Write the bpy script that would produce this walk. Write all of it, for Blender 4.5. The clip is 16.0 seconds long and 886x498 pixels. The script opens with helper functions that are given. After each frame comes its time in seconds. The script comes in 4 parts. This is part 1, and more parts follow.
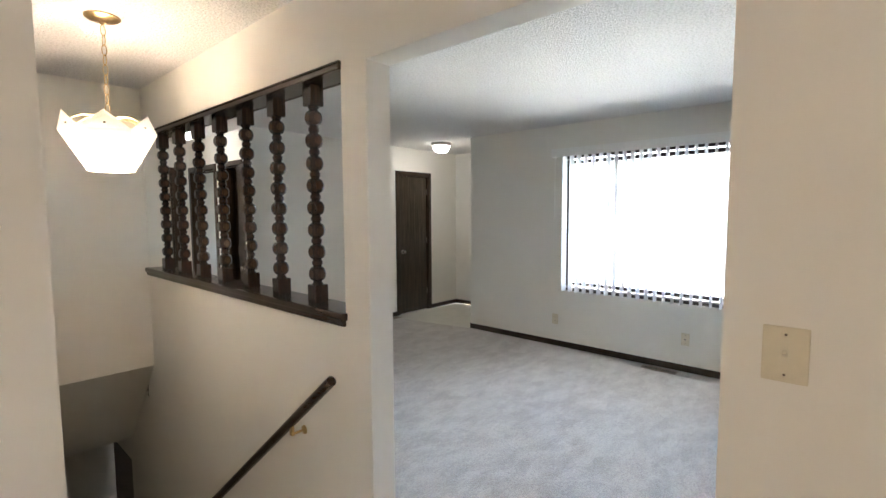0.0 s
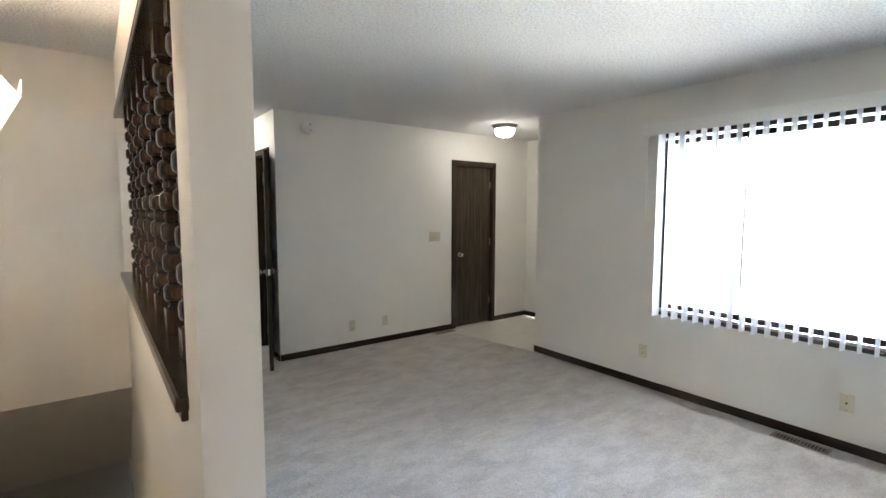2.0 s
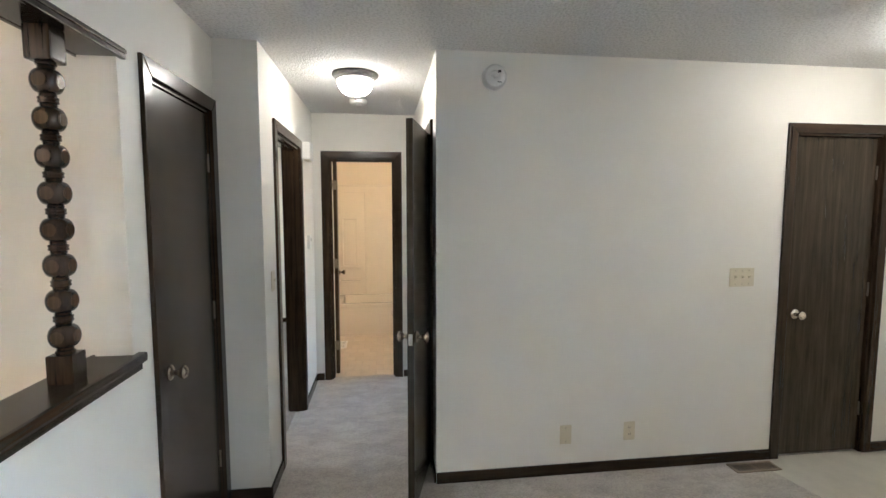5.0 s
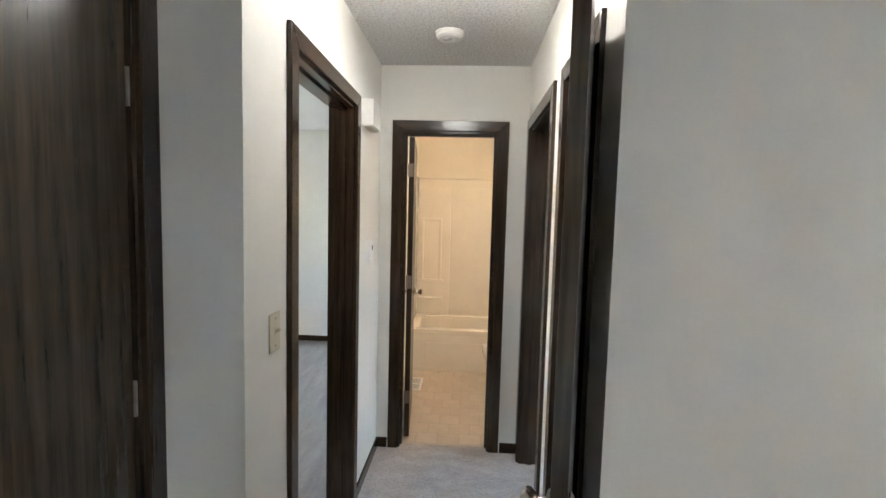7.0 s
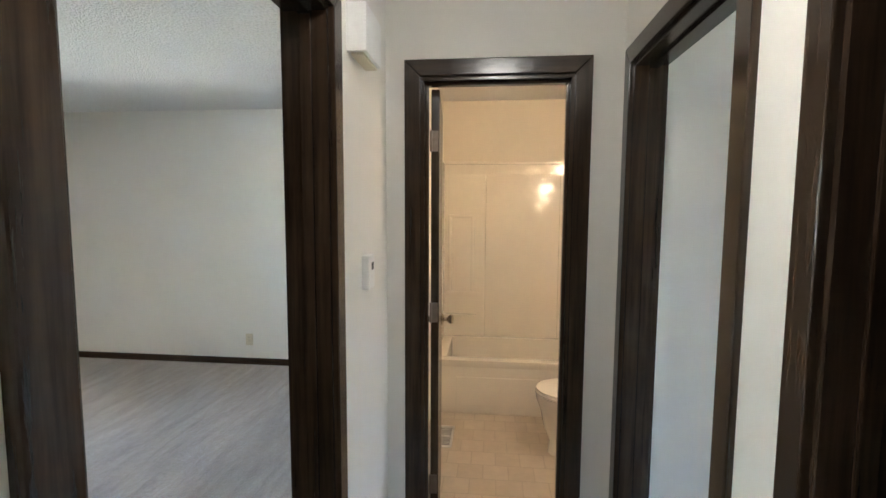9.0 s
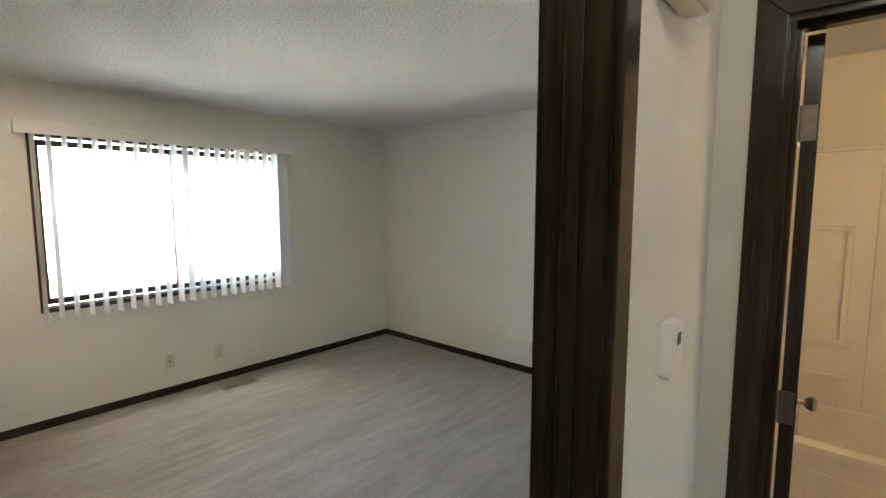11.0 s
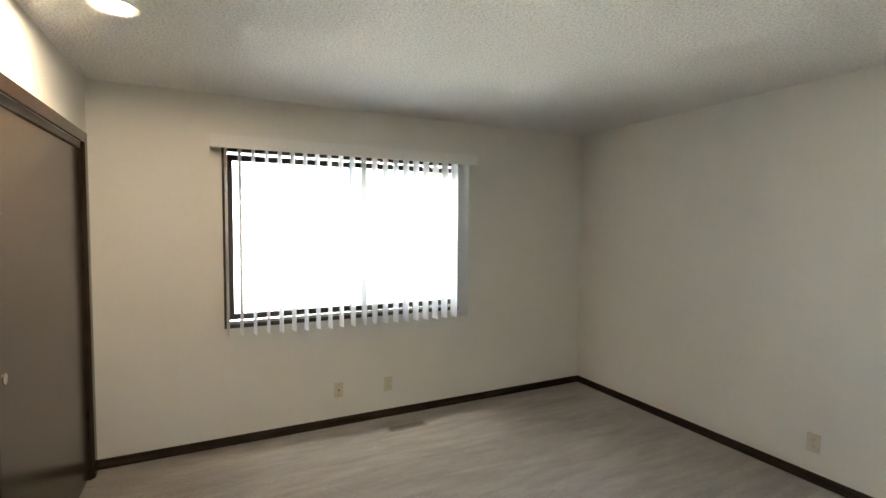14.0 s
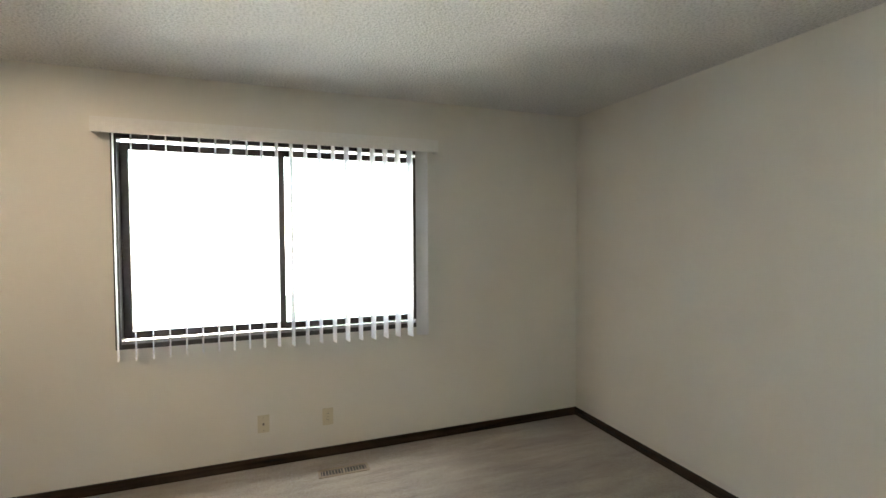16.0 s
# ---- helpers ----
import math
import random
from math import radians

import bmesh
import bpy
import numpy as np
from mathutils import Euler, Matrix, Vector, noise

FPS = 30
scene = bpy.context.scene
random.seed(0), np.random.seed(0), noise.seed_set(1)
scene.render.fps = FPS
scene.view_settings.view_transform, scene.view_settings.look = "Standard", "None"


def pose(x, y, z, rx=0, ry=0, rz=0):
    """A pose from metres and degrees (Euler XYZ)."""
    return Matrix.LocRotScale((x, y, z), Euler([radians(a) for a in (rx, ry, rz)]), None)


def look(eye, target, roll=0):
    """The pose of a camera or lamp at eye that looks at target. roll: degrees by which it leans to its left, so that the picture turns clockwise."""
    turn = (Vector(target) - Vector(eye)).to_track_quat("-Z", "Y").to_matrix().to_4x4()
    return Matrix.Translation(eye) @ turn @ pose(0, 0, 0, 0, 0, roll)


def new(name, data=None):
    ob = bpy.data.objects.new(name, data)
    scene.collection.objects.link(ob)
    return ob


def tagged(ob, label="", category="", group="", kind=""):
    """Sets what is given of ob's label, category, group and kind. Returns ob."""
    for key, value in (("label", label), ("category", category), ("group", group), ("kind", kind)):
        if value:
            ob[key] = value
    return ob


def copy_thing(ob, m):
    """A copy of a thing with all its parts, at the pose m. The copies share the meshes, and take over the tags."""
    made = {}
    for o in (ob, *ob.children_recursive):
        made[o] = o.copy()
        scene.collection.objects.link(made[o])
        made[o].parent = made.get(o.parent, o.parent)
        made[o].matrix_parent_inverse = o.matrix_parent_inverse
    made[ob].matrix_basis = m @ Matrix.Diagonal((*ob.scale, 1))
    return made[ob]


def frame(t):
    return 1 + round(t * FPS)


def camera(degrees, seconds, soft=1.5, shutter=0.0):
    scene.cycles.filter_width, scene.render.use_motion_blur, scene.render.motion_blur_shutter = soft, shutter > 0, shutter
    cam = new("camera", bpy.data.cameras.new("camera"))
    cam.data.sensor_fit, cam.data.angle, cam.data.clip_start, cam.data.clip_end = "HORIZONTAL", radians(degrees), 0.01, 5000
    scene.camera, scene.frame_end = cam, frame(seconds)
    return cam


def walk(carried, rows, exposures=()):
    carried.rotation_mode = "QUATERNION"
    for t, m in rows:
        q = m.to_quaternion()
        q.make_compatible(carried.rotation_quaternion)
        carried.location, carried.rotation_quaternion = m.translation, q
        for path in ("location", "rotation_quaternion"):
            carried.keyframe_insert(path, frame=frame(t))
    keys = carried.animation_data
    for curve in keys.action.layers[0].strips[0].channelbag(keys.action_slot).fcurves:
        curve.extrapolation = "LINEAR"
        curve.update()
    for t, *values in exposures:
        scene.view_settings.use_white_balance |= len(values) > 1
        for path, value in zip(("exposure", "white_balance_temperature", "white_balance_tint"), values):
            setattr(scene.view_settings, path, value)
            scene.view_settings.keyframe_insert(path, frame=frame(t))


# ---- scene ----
cam = camera(87.1, 16.0)
PATH = [
    (0, (0.252, 0.83, 1.486), (1.735, 2.163, 1.329), -0.3),
    (0.5, (0.468, 0.836, 1.493), (1.814, 2.305, 1.324), -0.2),
    (1, (0.758, 0.929, 1.511), (2.035, 2.458, 1.329), 0),
    (1.5, (1.027, 1.062, 1.515), (2.257, 2.628, 1.332), 0.1),
    (2, (1.274, 1.274, 1.485), (2.467, 2.869, 1.314), 0.1),
    (2.5, (1.485, 1.585, 1.465), (2.659, 3.196, 1.311), 0.1),
    (3, (1.696, 1.872, 1.487), (2.806, 3.527, 1.335), 0.1),
    (3.5, (1.928, 2.18, 1.552), (2.909, 3.914, 1.379), 0.2),
    (4, (2.118, 2.55, 1.557), (2.876, 4.393, 1.385), 0.3),
    (4.5, (2.258, 2.932, 1.565), (2.77, 4.858, 1.392), 0.2),
    (5, (2.409, 3.298, 1.566), (2.663, 5.275, 1.398), 0.0),
    (5.2, (2.455, 3.439, 1.559), (2.607, 5.426, 1.396), -0.0),
    (7.3, (2.289, 4.952, 1.509), (2.186, 6.944, 1.357), 1.5),
    (7.5, (2.253, 5.094, 1.491), (2.19, 7.088, 1.351), 1.4),
    (8, (2.231, 5.35, 1.494), (2.213, 7.344, 1.344), 1.2),
    (8.2, (2.231, 5.447, 1.489), (2.213, 7.441, 1.337), 1.0),
    (10.3, (2.089, 6.237, 1.584), (1.168, 7.997, 1.347), -0.2),
    (10.5, (2.073, 6.272, 1.592), (1.028, 7.962, 1.361), -0.1),
    (11, (2.064, 6.324, 1.603), (0.744, 7.812, 1.4), -0.0),
    (11.5, (2.025, 6.391, 1.588), (0.495, 7.669, 1.422), 0.1),
    (12, (1.931, 6.508, 1.539), (0.24, 7.57, 1.412), -0.2),
    (12.5, (1.812, 6.583, 1.532), (0.025, 7.475, 1.422), -0.2),
    (13, (1.664, 6.585, 1.551), (-0.13, 7.462, 1.441), 0.1),
    (13.5, (1.516, 6.67, 1.539), (-0.281, 7.541, 1.438), 0.2),
    (14, (1.359, 6.806, 1.54), (-0.434, 7.687, 1.441), 0.3),
    (14.5, (1.188, 6.96, 1.547), (-0.584, 7.881, 1.444), 0.3),
    (15, (1.007, 7.179, 1.518), (-0.766, 8.1, 1.435), 0.0),
    (15.5, (0.944, 7.427, 1.44), (-0.86, 8.29, 1.398), -0.6),
    (16, (0.988, 7.707, 1.491), (-0.882, 8.414, 1.421), -0.2),
]

walk(cam, [(t, look(e, g, r)) for t, e, g, r in PATH], exposures=[(0, 5.38, 6500, 11), (2.0, 5.52, 6500, 11), (5.2, 5.88, 6400, 10), (7.3, 5.9, 6300, 10), (8.2, 5.78, 6300, 10), (10.3, 5.2, 6900, 10), (12.0, 5.0, 7400, 11), (16, 5.05, 7400, 11)])

# ---- world and sun ----
world = bpy.data.worlds.new("sky")
scene.world = world
world.use_nodes = True
wn = world.node_tree.nodes
wl = world.node_tree.links
sky = wn.new("ShaderNodeTexSky")
sky.sky_type = "NISHITA"
sky.sun_disc = False
SUN_DIR = Vector((0.42, -0.70, 1.10)).normalized()
sky.sun_elevation = math.asin(SUN_DIR.z)
sky.sun_rotation = math.atan2(SUN_DIR.x, SUN_DIR.y)
bg = wn["Background"]
bg.inputs["Strength"].default_value = 0.14
wl.new(sky.outputs["Color"], bg.inputs["Color"])
sun = new("sun", bpy.data.lights.new("sun", "SUN"))
sun.data.energy = 3.6
sun.data.angle = radians(0.5)
sun.data.color = (1.0, 0.95, 0.88)
sun.rotation_mode = "QUATERNION"
sun.rotation_quaternion = SUN_DIR.to_track_quat("Z", "Y")


# added sky-fill lamps under the eaves, just outside the head of each large window
for nm, eye, aim, sx, sy, watt in (("sky_fill_living", (5.42, 1.98, 2.40), (3.2, 1.98, 1.2), 2.6, 0.36, 3.0), ("sky_fill_bedroom", (-2.66, 7.80, 2.40), (-0.4, 7.80, 1.0), 1.9, 0.36, 2.5)):
    ar = bpy.data.lights.new(nm, "AREA")
    ar.shape = "RECTANGLE"
    ar.size, ar.size_y, ar.energy, ar.color = sx, sy, watt * 1.35, (0.86, 0.93, 1.0)
    lo = new(nm, ar)
    lo.matrix_world = look(eye, aim)


# ---- materials ----
def material(name):
    m = bpy.data.materials.new(name)
    m.use_nodes = True
    nt = m.node_tree
    return m, nt, nt.nodes["Principled BSDF"]


def coords(nt, kind="object", scale=(1, 1, 1)):
    mp = nt.nodes.new("ShaderNodeMapping")
    mp.inputs["Scale"].default_value = scale
    if kind == "world":
        src = nt.nodes.new("ShaderNodeNewGeometry").outputs["Position"]
    else:
        src = nt.nodes.new("ShaderNodeTexCoord").outputs["Object"]
    nt.links.new(src, mp.inputs["Vector"])
    return mp.outputs["Vector"]


def noise_tex(nt, vec, scale, detail=4, rough=0.6, distortion=0.0):
    n = nt.nodes.new("ShaderNodeTexNoise")
    n.inputs["Scale"].default_value = scale
    n.inputs["Detail"].default_value = detail
    n.inputs["Roughness"].default_value = rough
    n.inputs["Distortion"].default_value = distortion
    nt.links.new(vec, n.inputs["Vector"])
    return n.outputs["Fac"]


def ramp(nt, fac, stops):
    r = nt.nodes.new("ShaderNodeValToRGB")
    e = r.color_ramp.elements
    for k, (p, c) in enumerate(stops):
        el = e[k] if k < 2 else e.new(p)
        el.position = p
        el.color = (*c, 1)
    nt.links.new(fac, r.inputs["Fac"])
    return r.outputs["Color"]


def mixed(nt, a, b, fac, mode="MIX"):
    n = nt.nodes.new("ShaderNodeMix")
    n.data_type = "RGBA"
    n.blend_type = mode
    for sock, v in ((n.inputs[6], a), (n.inputs[7], b)):
        if isinstance(v, tuple):
            sock.default_value = (*v, 1)
        else:
            nt.links.new(v, sock)
    if isinstance(fac, float):
        n.inputs[0].default_value = fac
    else:
        nt.links.new(fac, n.inputs[0])
    return n.outputs[2]


def bump(nt, p, height, strength, dist):
    b = nt.nodes.new("ShaderNodeBump")
    b.inputs["Strength"].default_value = strength
    b.inputs["Distance"].default_value = dist
    nt.links.new(height, b.inputs["Height"])
    nt.links.new(b.outputs["Normal"], p.inputs["Normal"])


def paint(name, color, var=0.05, rough=0.55, bump_s=0.15, grain=220.0):
    """Rolled wall paint with faint orange peel and slight unevenness."""
    m, nt, p = material(name)
    v = coords(nt, "world")
    big = noise_tex(nt, v, 1.3, 3)
    lo = tuple(c * (1 - var) for c in color)
    col = ramp(nt, big, [(0.3, lo), (0.7, color)])
    nt.links.new(col, p.inputs["Base Color"])
    p.inputs["Roughness"].default_value = rough
    bump(nt, p, noise_tex(nt, v, grain, 2), bump_s, 0.002)
    return m


def plain(name, color, rough=0.4, metal=0.0, var=0.08, scale=40.0, coat=0.0):
    m, nt, p = material(name)
    f = noise_tex(nt, coords(nt), scale, 4)
    col = ramp(nt, f, [(0.3, tuple(c * (1 - var) for c in color)), (0.7, tuple(min(1, c * (1 + var)) for c in color))])
    nt.links.new(col, p.inputs["Base Color"])
    p.inputs["Roughness"].default_value = rough
    p.inputs["Metallic"].default_value = metal
    p.inputs["Coat Weight"].default_value = coat
    return m


def stained_wood(name, dark, light, rough=0.35, axis=2, scale=1.0):
    """Dark stained, varnished wood with grain along one axis of the object."""
    m, nt, p = material(name)
    sc = [14 * scale, 14 * scale, 14 * scale]
    sc[axis] = 0.7 * scale
    g = noise_tex(nt, coords(nt, "object", sc), 3.0, 6, 0.65, 0.12)
    fine = noise_tex(nt, coords(nt, "object", [k * 6 for k in sc]), 3.0, 3)
    blot = noise_tex(nt, coords(nt, "object", (1, 1, 0.7)), 6.0, 6, 0.65)
    a = ramp(nt, g, [(0.3, dark), (0.72, light)])
    b = mixed(nt, a, tuple(k * 0.55 for k in dark), ramp(nt, blot, [(0.30, (0, 0, 0)), (0.85, (0.45, 0.45, 0.45))]))
    nt.links.new(b, p.inputs["Base Color"])
    rr = nt.nodes.new("ShaderNodeMapRange")
    rr.inputs["To Min"].default_value = rough - 0.03
    rr.inputs["To Max"].default_value = rough + 0.04
    nt.links.new(blot, rr.inputs["Value"])
    nt.links.new(rr.outputs["Result"], p.inputs["Roughness"])
    bump(nt, p, fine, 0.12, 0.001)
    return m


def carpet(name, dark, light, stretch, angle, blotch, streak=0.0):
    """Cut-pile carpet with nap patches left by feet and the vacuum."""
    m, nt, p = material(name)
    mp = nt.nodes.new("ShaderNodeMapping")
    mp.inputs["Scale"].default_value = stretch
    mp.inputs["Rotation"].default_value = (0, 0, radians(angle))
    pos = nt.nodes.new("ShaderNodeNewGeometry").outputs["Position"]
    nt.links.new(pos, mp.inputs["Vector"])
    nap = noise_tex(nt, mp.outputs["Vector"], blotch, 6, 0.68, 0.25)
    v = coords(nt, "world")
    pile = noise_tex(nt, v, 95, 4, 0.75)
    tuft = noise_tex(nt, v, 60, 3, 0.7)
    base = ramp(nt, nap, [(0.38, dark), (0.60, light)])
    if streak:
        fine = noise_tex(nt, mp.outputs["Vector"], blotch * 6, 4, 0.6, 0.1)
        base = mixed(nt, base, ramp(nt, fine, [(0.35, (0.72, 0.71, 0.70)), (0.65, (1, 1, 1))]), streak, "MULTIPLY")
    c = mixed(nt, base, ramp(nt, pile, [(0.36, (0.5, 0.5, 0.5)), (0.58, (1, 1, 1))]), 0.7, "MULTIPLY")
    nt.links.new(c, p.inputs["Base Color"])
    p.inputs["Roughness"].default_value = 0.95
    p.inputs["Sheen Weight"].default_value = 0.35
    p.inputs["Sheen Roughness"].default_value = 0.6
    add = nt.nodes.new("ShaderNodeMath")
    add.operation = "ADD"
    nt.links.new(pile, add.inputs[0])
    nt.links.new(tuft, add.inputs[1])
    bump(nt, p, add.outputs[0], 0.7, 0.008)
    return m


def popcorn(name):
    """Sprayed acoustic ceiling texture."""
    m, nt, p = material(name)
    v = coords(nt, "world")
    vo = nt.nodes.new("ShaderNodeTexVoronoi")
    vo.inputs["Scale"].default_value = 95
    nt.links.new(v, vo.inputs["Vector"])
    inv = nt.nodes.new("ShaderNodeMath")
    inv.operation = "SUBTRACT"
    inv.inputs[0].default_value = 1.0
    nt.links.new(vo.outputs["Distance"], inv.inputs[1])
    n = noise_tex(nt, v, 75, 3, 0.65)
    mul = nt.nodes.new("ShaderNodeMath")
    mul.operation = "MULTIPLY"
    nt.links.new(inv.outputs[0], mul.inputs[0])
    nt.links.new(n, mul.inputs[1])
    col = ramp(nt, noise_tex(nt, v, 1.0, 3), [(0.3, (0.74, 0.73, 0.71)), (0.7, (0.79, 0.785, 0.77))])
    # low spots of the grain darkened in the colour, as their own shade
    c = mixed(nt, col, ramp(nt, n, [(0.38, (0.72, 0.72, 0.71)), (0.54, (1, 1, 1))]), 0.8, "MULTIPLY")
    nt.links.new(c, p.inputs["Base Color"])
    p.inputs["Roughness"].default_value = 0.9
    bump(nt, p, mul.outputs[0], 0.65, 0.016)
    return m


def glowing(name, color, strength):
    m, nt, p = material(name)
    p.inputs["Base Color"].default_value = (0.9, 0.9, 0.88, 1)
    p.inputs["Roughness"].default_value = 0.4
    p.inputs["Emission Color"].default_value = (*color, 1)
    p.inputs["Emission Strength"].default_value = strength
    return m


def clear_glass(name):
    m, nt, p = material(name)
    nt.nodes.remove(p)
    tr = nt.nodes.new("ShaderNodeBsdfTransparent")
    tr.inputs["Color"].default_value = (0.93, 0.96, 0.95, 1)
    gl = nt.nodes.new("ShaderNodeBsdfGlossy")
    gl.inputs["Roughness"].default_value = 0.02
    fr = nt.nodes.new("ShaderNodeFresnel")
    mx = nt.nodes.new("ShaderNodeMixShader")
    nt.links.new(fr.outputs[0], mx.inputs[0])
    nt.links.new(tr.outputs[0], mx.inputs[1])
    nt.links.new(gl.outputs[0], mx.inputs[2])
    nt.links.new(mx.outputs[0], nt.nodes["Material Output"].inputs["Surface"])
    return m


def translucent(name, color, through_part, clear=0.0, rough=0.4):
    """Thin white sheet that lets part of the light through."""
    m, nt, p = material(name)
    n = noise_tex(nt, coords(nt), 90, 3)
    c = ramp(nt, n, [(0.3, tuple(k * 0.93 for k in color)), (0.7, color)])
    nt.links.new(c, p.inputs["Base Color"])
    p.inputs["Roughness"].default_value = rough
    tl = nt.nodes.new("ShaderNodeBsdfTranslucent")
    nt.links.new(c, tl.inputs["Color"])
    mx = nt.nodes.new("ShaderNodeMixShader")
    mx.inputs[0].default_value = through_part
    nt.links.new(p.outputs[0], mx.inputs[1])
    nt.links.new(tl.outputs[0], mx.inputs[2])
    out = mx.outputs[0]
    if clear:
        tr = nt.nodes.new("ShaderNodeBsdfTransparent")
        m2 = nt.nodes.new("ShaderNodeMixShader")
        m2.inputs[0].default_value = clear
        nt.links.new(out, m2.inputs[1])
        nt.links.new(tr.outputs[0], m2.inputs[2])
        out = m2.outputs[0]
    nt.links.new(out, nt.nodes["Material Output"].inputs["Surface"])
    return m


def brick_wall(name):
    m, nt, p = material(name)
    b = nt.nodes.new("ShaderNodeTexBrick")
    mp = nt.nodes.new("ShaderNodeMapping")
    mp.inputs["Rotation"].default_value = (radians(90), 0, radians(90))
    g = nt.nodes.new("ShaderNodeNewGeometry")
    sep = nt.nodes.new("ShaderNodeSeparateXYZ")
    com = nt.nodes.new("ShaderNodeCombineXYZ")
    nt.links.new(g.outputs["Position"], sep.inputs[0])
    nt.links.new(sep.outputs["Y"], com.inputs["X"])
    nt.links.new(sep.outputs["Z"], com.inputs["Y"])
    nt.links.new(com.outputs[0], b.inputs["Vector"])
    nt.nodes.remove(mp)
    b.inputs["Scale"].default_value = 1.0
    b.inputs["Brick Width"].default_value = 0.42
    b.inputs["Row Height"].default_value = 0.10
    b.inputs["Mortar Size"].default_value = 0.012
    b.inputs["Color1"].default_value = (0.26, 0.18, 0.15, 1)
    b.inputs["Color2"].default_value = (0.20, 0.145, 0.12, 1)
    b.inputs["Mortar"].default_value = (0.42, 0.40, 0.37, 1)
    nt.links.new(b.outputs["Color"], p.inputs["Base Color"])
    p.inputs["Roughness"].default_value = 0.85
    return m


def bath_vinyl(name):
    """Sheet vinyl with a faint printed pattern of squares."""
    m, nt, p = material(name)
    b = nt.nodes.new("ShaderNodeTexBrick")
    b.offset = 0.5
    nt.links.new(coords(nt, "world"), b.inputs["Vector"])
    b.inputs["Scale"].default_value = 1.0
    b.inputs["Brick Width"].default_value = 0.15
    b.inputs["Row Height"].default_value = 0.15
    b.inputs["Mortar Size"].default_value = 0.004
    b.inputs["Color1"].default_value = (0.60, 0.52, 0.42, 1)
    b.inputs["Color2"].default_value = (0.55, 0.47, 0.37, 1)
    b.inputs["Mortar"].default_value = (0.50, 0.43, 0.34, 1)
    f = noise_tex(nt, coords(nt, "world"), 14, 4)
    c = mixed(nt, b.outputs["Color"], ramp(nt, f, [(0.3, (0.85, 0.85, 0.85)), (0.7, (1, 1, 1))]), 0.7, "MULTIPLY")
    nt.links.new(c, p.inputs["Base Color"])
    p.inputs["Roughness"].default_value = 0.35
    return m


WALL = paint("wall_paint", (0.80, 0.775, 0.715))
CEIL = popcorn("popcorn_ceiling")
BATHWALL = paint("bath_paint", (0.78, 0.72, 0.60))
DOORWOOD = stained_wood("door_veneer", (0.024, 0.017, 0.011), (0.080, 0.058, 0.037), 0.24)
TRIMV = stained_wood("trim_upright", (0.018, 0.0115, 0.0075), (0.066, 0.041, 0.026), 0.20)
TRIMX = stained_wood("trim_along_x", (0.018, 0.0115, 0.0075), (0.066, 0.041, 0.026), 0.20, 0)
TRIMY = stained_wood("trim_along_y", (0.018, 0.0115, 0.0075), (0.066, 0.041, 0.026), 0.20, 1)
TURNED = stained_wood("turned_wood", (0.016, 0.009, 0.006), (0.060, 0.034, 0.022), 0.20, 2, 2.0)
MEDAL = stained_wood("medallion_wood", (0.040, 0.022, 0.013), (0.110, 0.064, 0.038), 0.22, 2, 2.5)
SLIDER = stained_wood("closet_panel", (0.07, 0.05, 0.036), (0.12, 0.09, 0.065), 0.22)
CARPET_L = carpet("carpet_living", (0.43, 0.385, 0.34), (0.58, 0.535, 0.48), (1, 1.9, 1), 40, 4.2)
CARPET_B = carpet("carpet_bedroom", (0.31, 0.262, 0.215), (0.42, 0.368, 0.310), (1.0, 0.16, 1), -6, 3.0, 0.85)
VINYL = plain("entry_vinyl", (0.62, 0.60, 0.52), 0.3, 0, 0.06, 9)
BATHFLOOR = bath_vinyl("bath_vinyl")
ALMOND = plain("almond_plastic", (0.66, 0.60, 0.46), 0.35, 0, 0.03)
WHITEP = plain("white_plastic", (0.82, 0.81, 0.78), 0.35, 0, 0.03)
DARKP = plain("dark_slot", (0.02, 0.02, 0.02), 0.5)
BRASS = plain("antique_brass", (0.55, 0.40, 0.20), 0.28, 1.0, 0.15)
NICKEL = plain("worn_nickel", (0.50, 0.45, 0.39), 0.25, 1.0, 0.12)
HINGE = plain("bronzed_hinge", (0.20, 0.17, 0.14), 0.4, 0.8, 0.15)
PEWTER = plain("lamp_ring", (0.36, 0.34, 0.33), 0.35, 1.0, 0.1)
BRONZE = plain("bronze_frame", (0.055, 0.045, 0.040), 0.35, 0.3, 0.15)
STEEL = plain("grey_track", (0.45, 0.45, 0.45), 0.35, 0.9, 0.1)
TUB = plain("tub_fibreglass", (0.82, 0.77, 0.67), 0.18, 0, 0.02, 5, 0.3)
PORCELAIN = plain("porcelain", (0.86, 0.82, 0.74), 0.08, 0, 0.02, 5, 0.4)
GREYDOOR = plain("grey_door", (0.20, 0.19, 0.18), 0.5)
SLAT = translucent("blind_vinyl", (0.76, 0.76, 0.77), 0.05)
FROST = translucent("frosted_glass", (0.84, 0.83, 0.80), 0.30, 0.05, 0.25)
PANE = clear_glass("window_glass")
DOME = glowing("lit_dome", (1.0, 0.95, 0.88), 1.1)
DOME_FILL = glowing("lit_fill_dome", (1.0, 0.82, 0.66), 3.0)
BULB = glowing("lit_bulb", (1.0, 0.80, 0.62), 9.0)
SPOT = glowing("lit_downlight", (1.0, 0.84, 0.66), 10.5)
VANITY = glowing("lit_vanity_bulb", (1.0, 0.76, 0.54), 1.9)
BRICK = brick_wall("brick_facade")
CONCRETE = plain("concrete", (0.55, 0.53, 0.50), 0.9, 0, 0.12, 2)
GRASS = plain("lawn", (0.045, 0.065, 0.04), 0.9, 0, 0.35, 12)
SHINGLE = plain("roof_shingle", (0.30, 0.29, 0.28), 0.9, 0, 0.2, 6)
